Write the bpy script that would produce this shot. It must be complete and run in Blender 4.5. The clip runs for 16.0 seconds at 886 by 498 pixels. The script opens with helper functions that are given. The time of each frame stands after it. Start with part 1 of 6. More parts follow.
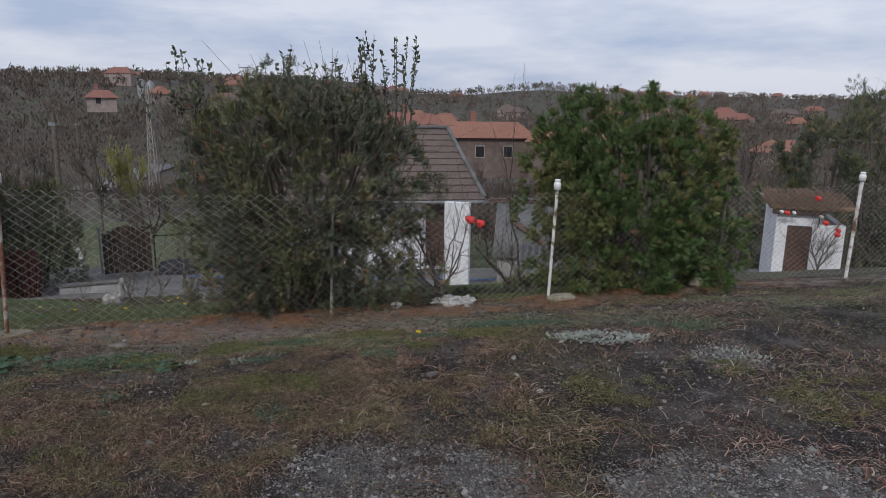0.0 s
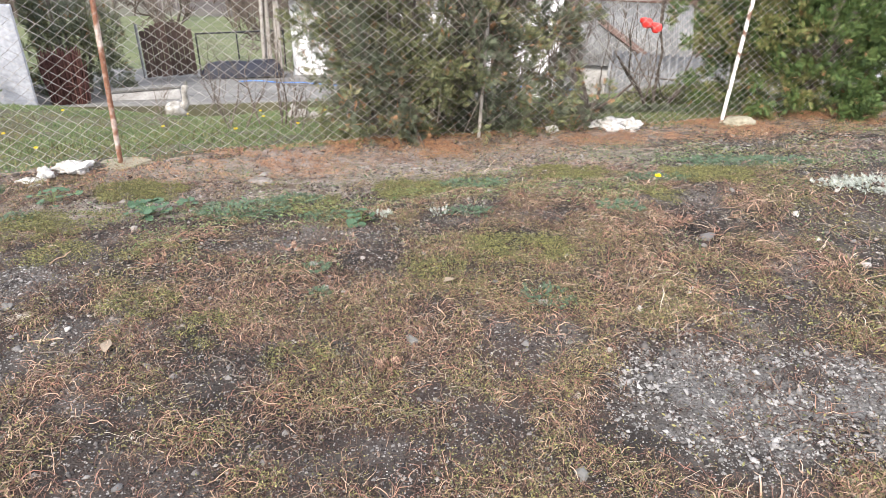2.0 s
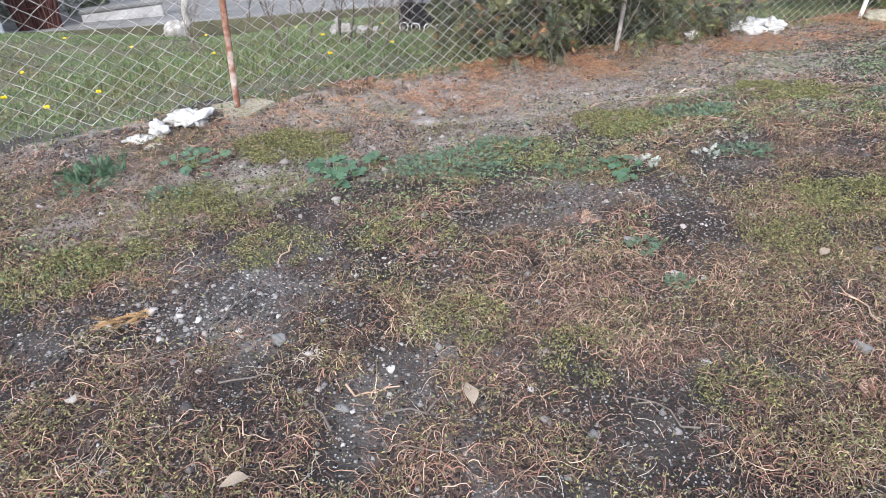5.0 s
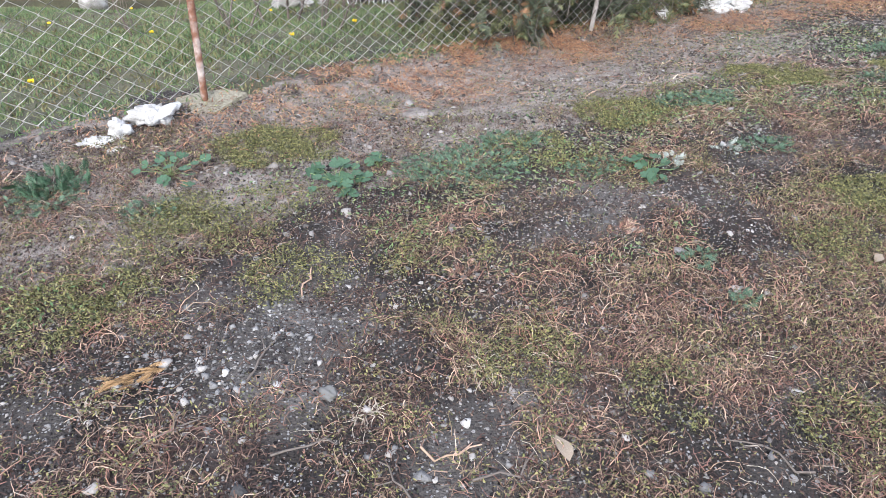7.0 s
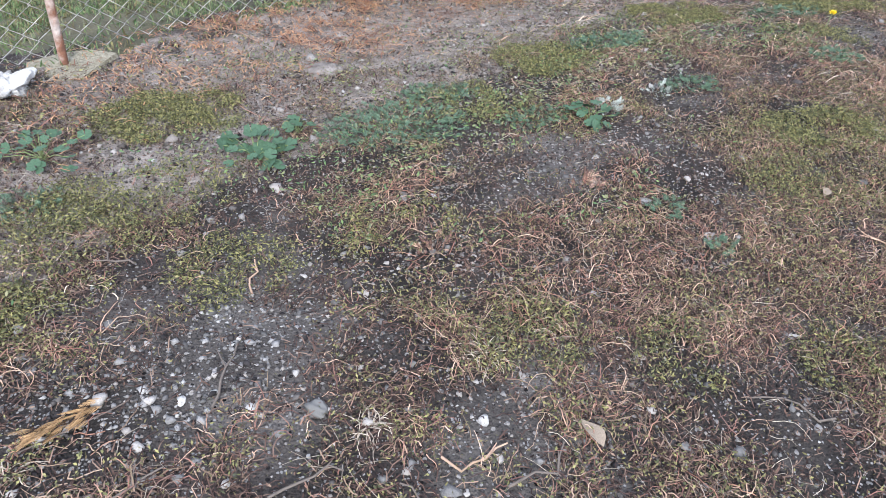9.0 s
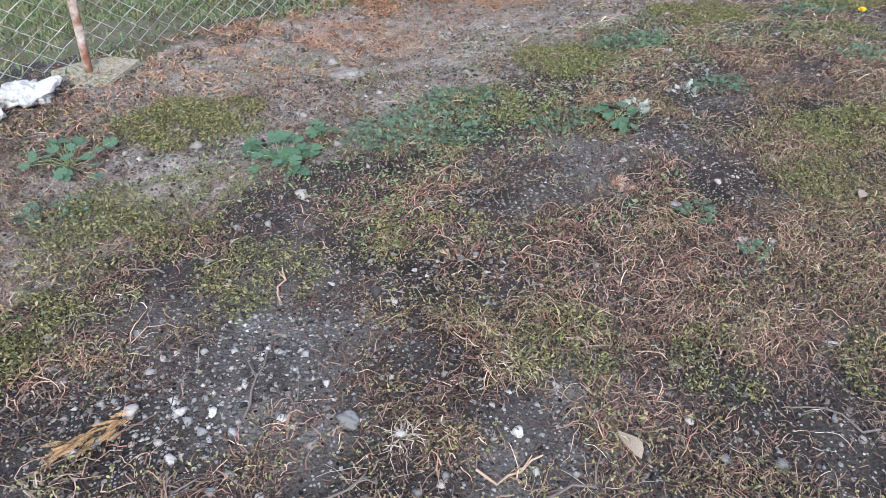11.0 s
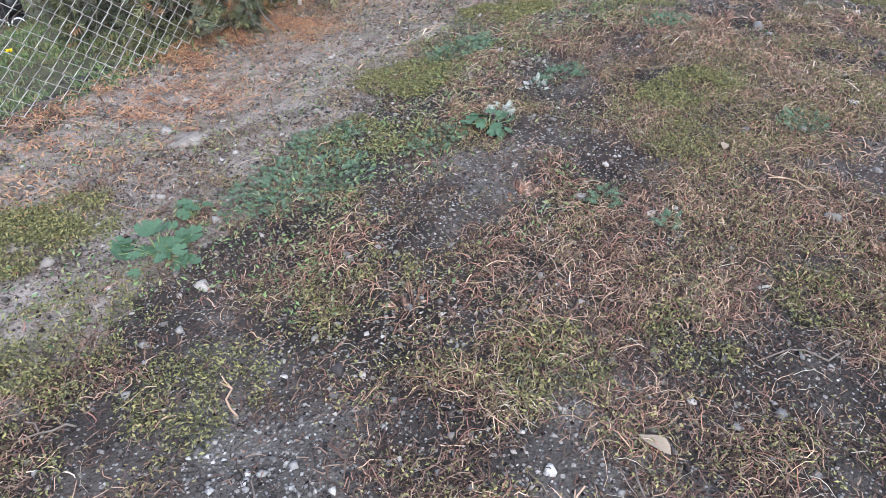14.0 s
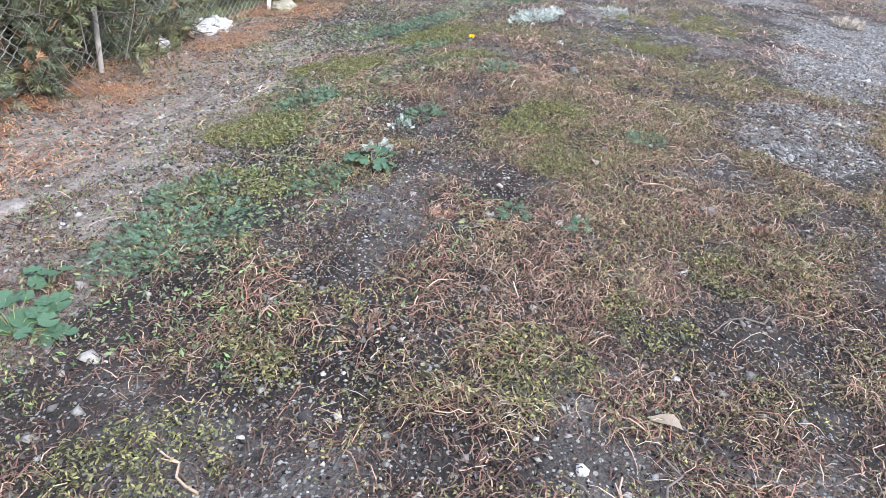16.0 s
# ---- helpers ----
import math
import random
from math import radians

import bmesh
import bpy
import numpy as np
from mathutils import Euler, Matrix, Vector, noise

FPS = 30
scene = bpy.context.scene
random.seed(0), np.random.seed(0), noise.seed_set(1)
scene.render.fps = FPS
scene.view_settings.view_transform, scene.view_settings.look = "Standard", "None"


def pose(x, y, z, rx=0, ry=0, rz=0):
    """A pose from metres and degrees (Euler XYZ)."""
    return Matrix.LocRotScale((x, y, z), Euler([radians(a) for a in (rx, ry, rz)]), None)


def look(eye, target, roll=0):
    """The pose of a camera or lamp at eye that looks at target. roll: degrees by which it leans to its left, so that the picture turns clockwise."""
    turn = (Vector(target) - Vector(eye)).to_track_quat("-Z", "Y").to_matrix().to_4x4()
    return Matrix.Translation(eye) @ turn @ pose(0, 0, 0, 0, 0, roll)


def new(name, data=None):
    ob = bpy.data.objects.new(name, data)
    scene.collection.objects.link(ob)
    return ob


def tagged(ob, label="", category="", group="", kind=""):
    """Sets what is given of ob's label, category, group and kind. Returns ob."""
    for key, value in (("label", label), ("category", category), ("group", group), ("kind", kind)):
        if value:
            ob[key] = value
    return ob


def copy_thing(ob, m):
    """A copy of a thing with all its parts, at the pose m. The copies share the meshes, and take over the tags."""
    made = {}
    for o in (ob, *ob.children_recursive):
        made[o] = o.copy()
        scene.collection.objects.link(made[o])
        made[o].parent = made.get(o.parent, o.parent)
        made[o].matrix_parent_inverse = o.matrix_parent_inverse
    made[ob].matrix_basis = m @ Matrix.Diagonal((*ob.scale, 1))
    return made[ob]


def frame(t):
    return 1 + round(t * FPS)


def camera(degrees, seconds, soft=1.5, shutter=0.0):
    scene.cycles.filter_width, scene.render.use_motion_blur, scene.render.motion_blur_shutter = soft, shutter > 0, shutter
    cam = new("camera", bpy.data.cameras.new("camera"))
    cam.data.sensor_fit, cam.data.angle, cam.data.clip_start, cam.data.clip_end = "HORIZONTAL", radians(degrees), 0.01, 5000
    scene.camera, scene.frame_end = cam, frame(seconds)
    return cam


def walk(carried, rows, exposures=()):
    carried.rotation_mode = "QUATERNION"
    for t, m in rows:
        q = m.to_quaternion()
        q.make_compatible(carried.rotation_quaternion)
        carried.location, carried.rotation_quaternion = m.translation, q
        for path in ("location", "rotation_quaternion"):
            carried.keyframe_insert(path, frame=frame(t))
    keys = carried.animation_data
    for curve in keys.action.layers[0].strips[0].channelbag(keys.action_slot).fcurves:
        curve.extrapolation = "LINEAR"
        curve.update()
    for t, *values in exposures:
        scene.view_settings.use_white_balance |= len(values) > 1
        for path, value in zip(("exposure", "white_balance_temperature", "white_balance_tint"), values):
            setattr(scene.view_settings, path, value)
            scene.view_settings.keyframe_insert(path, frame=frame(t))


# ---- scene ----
cam = camera(67.5, 16.0, soft=0.8)
PATH = [
    (0, (-0.046, 0.121, 1.55), (-0.051, 2.075, 1.127), 0.7),
    (0.5, (-0.362, 0.527, 1.518), (-0.342, 2.427, 0.893), -0.6),
    (1, (-0.553, 0.729, 1.481), (-0.583, 2.581, 0.725), 1.8),
    (1.3, (-0.726, 0.851, 1.414), (-0.682, 2.699, 0.651), 3.1),
    (1.5, (-0.843, 0.928, 1.417), (-0.85, 2.72, 0.529), 2.0),
    (2, (-1.259, 1.073, 1.393), (-1.295, 2.823, 0.424), 1.3),
    (2.5, (-1.607, 1.171, 1.375), (-1.593, 2.91, 0.388), 2.8),
    (3, (-1.911, 1.326, 1.345), (-1.984, 3.057, 0.346), 0.8),
    (3.5, (-2.214, 1.459, 1.291), (-2.313, 3.162, 0.247), 0.0),
    (4, (-2.39, 1.532, 1.25), (-2.418, 3.199, 0.145), -1.5),
    (4.2, (-2.411, 1.568, 1.244), (-2.423, 3.22, 0.117), -1.0),
    (6.3, (-2.856, 2.022, 1.215), (-2.515, 3.544, -0.037), 3.3),
    (6.5, (-2.876, 2.025, 1.219), (-2.533, 3.545, -0.036), 4.5),
    (7, (-2.864, 2.07, 1.21), (-2.535, 3.587, -0.052), 3.4),
    (7.5, (-2.816, 2.122, 1.193), (-2.509, 3.61, -0.108), 4.0),
    (8, (-2.846, 2.163, 1.165), (-2.498, 3.615, -0.165), 3.4),
    (8.5, (-3.008, 2.256, 1.114), (-2.444, 3.629, -0.227), 8.9),
    (8.7, (-3.062, 2.301, 1.102), (-2.377, 3.624, -0.232), 9.1),
    (10.8, (-3.062, 2.364, 1.074), (-2.405, 3.702, -0.259), 4.3),
    (11, (-3.083, 2.36, 1.085), (-2.427, 3.696, -0.252), 6.8),
    (11.5, (-3.117, 2.336, 1.124), (-2.508, 3.725, -0.18), 6.4),
    (12, (-3.12, 2.333, 1.139), (-2.627, 3.747, -0.186), 3.9),
    (12.5, (-3.078, 2.342, 1.171), (-2.583, 3.734, -0.177), 3.0),
    (13, (-3.012, 2.368, 1.159), (-2.431, 3.756, -0.158), 1.3),
    (13.5, (-3.095, 2.477, 1.084), (-2.295, 3.759, -0.225), 6.8),
    (14, (-3.242, 2.598, 1.054), (-2.142, 3.691, -0.209), 3.8),
    (14.5, (-3.291, 2.624, 1.035), (-2.097, 3.647, -0.202), 5.3),
    (15, (-3.372, 2.732, 0.932), (-1.972, 3.512, -0.265), 8.0),
    (15.5, (-3.454, 2.819, 0.906), (-1.96, 3.477, -0.249), 6.4),
    (15.9, (-3.417, 2.862, 0.834), (-1.858, 3.56, -0.206), 6.8),
    (16, (-3.429, 2.852, 0.835), (-1.854, 3.57, -0.168), 7.9),
]
walk(cam, [(t, look(eye, target, roll)) for t, eye, target, roll in PATH],
     exposures=[(0,-0.42,6150,10),(0.4,0.18,6400,10),(1.0,1.46,6700,10),(2.0,1.62,6750,10),(3.0,1.58,6650,10),(4.0,1.46,6300,10),(7.0,1.45,6000,10),(11.0,1.31,5800,9),(13.0,1.37,5800,9),(14.0,1.37,5800,9),(16.0,1.65,5850,9)])

# ---- light ----
world = bpy.data.worlds.new("overcast_sky")
scene.world = world
world.use_nodes = True
SUN_EL, SUN_AZ = 38.0, 200.0


def build_sky():
    nt = world.node_tree
    nt.nodes.clear()
    out = nt.nodes.new("ShaderNodeOutputWorld")
    sky = nt.nodes.new("ShaderNodeTexSky")
    sky.sky_type = 'NISHITA'
    sky.sun_disc = False
    sky.sun_elevation, sky.sun_rotation = radians(SUN_EL), radians(SUN_AZ)
    sky.dust_density = 2.5
    bg1 = nt.nodes.new("ShaderNodeBackground")
    bg1.inputs[1].default_value = 0.09
    nt.links.new(sky.outputs[0], bg1.inputs[0])
    # cloud deck, grey-white with blue-grey gaps
    tc = nt.nodes.new("ShaderNodeTexCoord")
    mp = nt.nodes.new("ShaderNodeMapping")
    mp.inputs["Scale"].default_value = (1.6, 1.6, 7.0)
    nz = nt.nodes.new("ShaderNodeTexNoise")
    nz.inputs["Scale"].default_value = 2.1
    nz.inputs["Detail"].default_value = 7
    nz.inputs["Roughness"].default_value = 0.55
    rp = nt.nodes.new("ShaderNodeValToRGB")
    rp.color_ramp.elements[0].position, rp.color_ramp.elements[0].color = 0.36, (0.58, 0.66, 0.86, 1)
    rp.color_ramp.elements[1].position, rp.color_ramp.elements[1].color = 0.62, (1.0, 1.0, 1.08, 1)
    nt.links.new(tc.outputs["Generated"], mp.inputs[0])
    nt.links.new(mp.outputs[0], nz.inputs["Vector"])
    nt.links.new(nz.outputs[0], rp.inputs[0])
    bg2 = nt.nodes.new("ShaderNodeBackground")
    bg2.inputs[1].default_value = 1.1
    nt.links.new(rp.outputs[0], bg2.inputs[0])
    mix = nt.nodes.new("ShaderNodeMixShader")
    mix.inputs[0].default_value = 0.8
    nt.links.new(bg1.outputs[0], mix.inputs[1])
    nt.links.new(bg2.outputs[0], mix.inputs[2])
    nt.links.new(mix.outputs[0], out.inputs[0])


build_sky()
sun = new("sun", bpy.data.lights.new("sun", 'SUN'))
sun.data.energy, sun.data.angle, sun.data.color = 2.1, radians(9), (1.0, 0.95, 0.88)
sun.matrix_world = pose(0, 0, 30, 90 - SUN_EL, 0, 180 - SUN_AZ)

# ---- materials ----


def mat(name, cols, scale=8.0, rough=0.8, bump=0.3, bscale=None, metal=0.0, detail=6.0, island=0.0, obj=False, spec=0.3, trans=0.0, fine=None, rampw=(0.3, 0.7)):
    """Noise between colours at two scales, fine bump, optional spread per island or per object."""
    m = bpy.data.materials.new(name)
    m.use_nodes = True
    nt = m.node_tree
    b = nt.nodes["Principled BSDF"]
    b.inputs["Roughness"].default_value = rough
    b.inputs["Metallic"].default_value = metal
    b.inputs["Specular IOR Level"].default_value = spec
    tc = nt.nodes.new("ShaderNodeTexCoord")
    vec = tc.outputs["Object"]
    nz = nt.nodes.new("ShaderNodeTexNoise")
    nz.inputs["Scale"].default_value, nz.inputs["Detail"].default_value, nz.inputs["Roughness"].default_value = scale, detail, 0.62
    nt.links.new(vec, nz.inputs["Vector"])
    fac = nz.outputs[0]
    if island or obj:
        src = nt.nodes.new("ShaderNodeObjectInfo" if obj else "ShaderNodeNewGeometry")
        rnd = src.outputs["Random"] if obj else src.outputs["Random Per Island"]
        mx = nt.nodes.new("ShaderNodeMix")
        mx.inputs[0].default_value = island or 0.5
        nt.links.new(fac, mx.inputs[2])
        nt.links.new(rnd, mx.inputs[3])
        fac = mx.outputs[0]
    rp = nt.nodes.new("ShaderNodeValToRGB")
    el = rp.color_ramp.elements
    lo, hi = ((0.02, 0.98) if island > 0.6 else (0.2, 0.8)) if island else rampw
    el[0].position, el[0].color = lo, (*cols[0], 1)
    el[1].position, el[1].color = hi, (*cols[-1], 1)
    for i, c in enumerate(cols[1:-1]):
        e = el.new(lo + (hi - lo) * (i + 1) / (len(cols) - 1))
        e.color = (*c, 1)
    nt.links.new(fac, rp.inputs[0])
    col = rp.outputs[0]
    n2 = nt.nodes.new("ShaderNodeTexNoise")
    n2.inputs["Scale"].default_value, n2.inputs["Detail"].default_value = fine or scale * 9, 4
    nt.links.new(vec, n2.inputs["Vector"])
    mm = nt.nodes.new("ShaderNodeMix")
    mm.data_type, mm.blend_type = 'RGBA', 'OVERLAY'
    mm.inputs[0].default_value = 0.45
    nt.links.new(col, mm.inputs[6])
    nt.links.new(n2.outputs[0], mm.inputs[7])
    nt.links.new(mm.outputs[2], b.inputs["Base Color"])
    if bump:
        bp = nt.nodes.new("ShaderNodeBump")
        bp.inputs["Strength"].default_value, bp.inputs["Distance"].default_value = bump, 0.02
        n3 = nt.nodes.new("ShaderNodeTexNoise")
        n3.inputs["Scale"].default_value, n3.inputs["Detail"].default_value = bscale or scale * 5, 6
        nt.links.new(vec, n3.inputs["Vector"])
        nt.links.new(n3.outputs[0], bp.inputs["Height"])
        nt.links.new(bp.outputs[0], b.inputs["Normal"])
    if trans:
        b.inputs["Transmission Weight"].default_value = 0.0
        b.inputs["Subsurface Weight"].default_value = trans
        b.inputs["Subsurface Radius"].default_value = (0.01, 0.012, 0.004)
    return m


def soil_mat(name, cols, grit, share, litter):
    """Grey-brown trodden soil with grit, patches of drier pale dust and reddish litter."""
    m = mat(name, cols, 2.2, 0.95, 1.0, 130, fine=240, spec=0.15, rampw=(0.32, 0.7))
    nt = m.node_tree
    b = nt.nodes["Principled BSDF"]
    tc = nt.nodes.new("ShaderNodeTexCoord")
    vo = nt.nodes.new("ShaderNodeTexVoronoi")
    vo.inputs["Scale"].default_value = 150
    nt.links.new(tc.outputs["Object"], vo.inputs["Vector"])
    rp = nt.nodes.new("ShaderNodeValToRGB")
    rp.color_ramp.elements[0].position, rp.color_ramp.elements[0].color = 0.0, (0.0, 0, 0, 1)
    rp.color_ramp.elements[1].position, rp.color_ramp.elements[1].color = 1.0, (1, 1, 1, 1)
    sep = nt.nodes.new("ShaderNodeSeparateColor")
    nt.links.new(vo.outputs["Color"], sep.inputs[0])
    gt = nt.nodes.new("ShaderNodeMath")
    gt.operation = 'GREATER_THAN'
    gt.inputs[1].default_value = 1 - share
    nt.links.new(sep.outputs[0], gt.inputs[0])
    lt = nt.nodes.new("ShaderNodeMath")
    lt.operation = 'LESS_THAN'
    lt.inputs[1].default_value = 0.42
    nt.links.new(vo.outputs["Distance"], lt.inputs[0])
    mu = nt.nodes.new("ShaderNodeMath")
    mu.operation = 'MULTIPLY'
    nt.links.new(gt.outputs[0], mu.inputs[0])
    nt.links.new(lt.outputs[0], mu.inputs[1])
    old = b.inputs["Base Color"].links[0].from_socket
    # reddish-brown litter stain at a middle scale
    nz = nt.nodes.new("ShaderNodeTexNoise")
    nz.inputs["Scale"].default_value, nz.inputs["Detail"].default_value = 1.3, 8
    nt.links.new(tc.outputs["Object"], nz.inputs["Vector"])
    r2 = nt.nodes.new("ShaderNodeValToRGB")
    r2.color_ramp.elements[0].position, r2.color_ramp.elements[1].position = 0.5, 0.66
    nt.links.new(nz.outputs[0], r2.inputs[0])
    m1 = nt.nodes.new("ShaderNodeMix")
    m1.data_type = 'RGBA'
    nt.links.new(r2.outputs[0], m1.inputs[0])
    nt.links.new(old, m1.inputs[6])
    m1.inputs[7].default_value = litter
    m2 = nt.nodes.new("ShaderNodeMix")
    m2.data_type = 'RGBA'
    nt.links.new(mu.outputs[0], m2.inputs[0])
    nt.links.new(m1.outputs[2], m2.inputs[6])
    m2.inputs[7].default_value = grit
    col = m2.outputs[2]
    # coarser crumbs, dark and pale, one to three centimetres across
    for scale, thin, tone, bits in ((62, 0.30, (0.25, 0.235, 0.22, 1), 0.10), (85, 0.36, (0.014, 0.012, 0.012, 1), 0.08)):
        wv = nt.nodes.new("ShaderNodeTexVoronoi")
        wv.inputs["Scale"].default_value = scale
        nt.links.new(tc.outputs["Object"], wv.inputs["Vector"])
        sp = nt.nodes.new("ShaderNodeSeparateColor")
        nt.links.new(wv.outputs["Color"], sp.inputs[0])
        pick = nt.nodes.new("ShaderNodeMath")
        pick.operation = 'GREATER_THAN'
        pick.inputs[1].default_value = 1 - bits
        nt.links.new(sp.outputs[1], pick.inputs[0])
        inside = nt.nodes.new("ShaderNodeMath")
        inside.operation = 'LESS_THAN'
        inside.inputs[1].default_value = thin
        nt.links.new(wv.outputs["Distance"], inside.inputs[0])
        both = nt.nodes.new("ShaderNodeMath")
        both.operation = 'MULTIPLY'
        nt.links.new(pick.outputs[0], both.inputs[0])
        nt.links.new(inside.outputs[0], both.inputs[1])
        ml = nt.nodes.new("ShaderNodeMix")
        ml.data_type = 'RGBA'
        nt.links.new(both.outputs[0], ml.inputs[0])
        nt.links.new(col, ml.inputs[6])
        ml.inputs[7].default_value = tone
        col = ml.outputs[2]
    # dry dust and trodden gravel where the ground's own cover values say so, with ragged rims
    for attr, tones, scale, lo in (("dry", ((0.10, 0.082, 0.07), (0.36, 0.315, 0.28)), 9, 0.46), ("gravel", ((0.032, 0.029, 0.027), (0.22, 0.212, 0.204)), 75, 0.52)):
        at = nt.nodes.new("ShaderNodeAttribute")
        at.attribute_name = attr
        rag = nt.nodes.new("ShaderNodeTexNoise")
        rag.inputs["Scale"].default_value, rag.inputs["Detail"].default_value, rag.inputs["Roughness"].default_value = 7, 9, 0.7
        nt.links.new(tc.outputs["Object"], rag.inputs["Vector"])
        ad = nt.nodes.new("ShaderNodeMath")
        ad.operation = 'MULTIPLY_ADD'
        ad.inputs[1].default_value, ad.inputs[2].default_value = 1.5, -0.75
        nt.links.new(rag.outputs[0], ad.inputs[0])
        su = nt.nodes.new("ShaderNodeMath")
        nt.links.new(at.outputs["Fac"], su.inputs[0])
        nt.links.new(ad.outputs[0], su.inputs[1])
        rm = nt.nodes.new("ShaderNodeValToRGB")
        rm.color_ramp.elements[0].position, rm.color_ramp.elements[1].position = lo, lo + 0.2
        nt.links.new(su.outputs[0], rm.inputs[0])
        tn = nt.nodes.new("ShaderNodeTexNoise")
        tn.inputs["Scale"].default_value, tn.inputs["Detail"].default_value, tn.inputs["Roughness"].default_value = scale, 10, 0.75
        nt.links.new(tc.outputs["Object"], tn.inputs["Vector"])
        tr = nt.nodes.new("ShaderNodeValToRGB")
        for e, p, c in zip(tr.color_ramp.elements, (0.32, 0.68), tones):
            e.position, e.color = p, (*c, 1)
        nt.links.new(tn.outputs[0], tr.inputs[0])
        mx = nt.nodes.new("ShaderNodeMix")
        mx.data_type = 'RGBA'
        nt.links.new(rm.outputs[0], mx.inputs[0])
        nt.links.new(col, mx.inputs[6])
        nt.links.new(tr.outputs[0], mx.inputs[7])
        col = mx.outputs[2]
    nt.links.new(col, b.inputs["Base Color"])
    return m


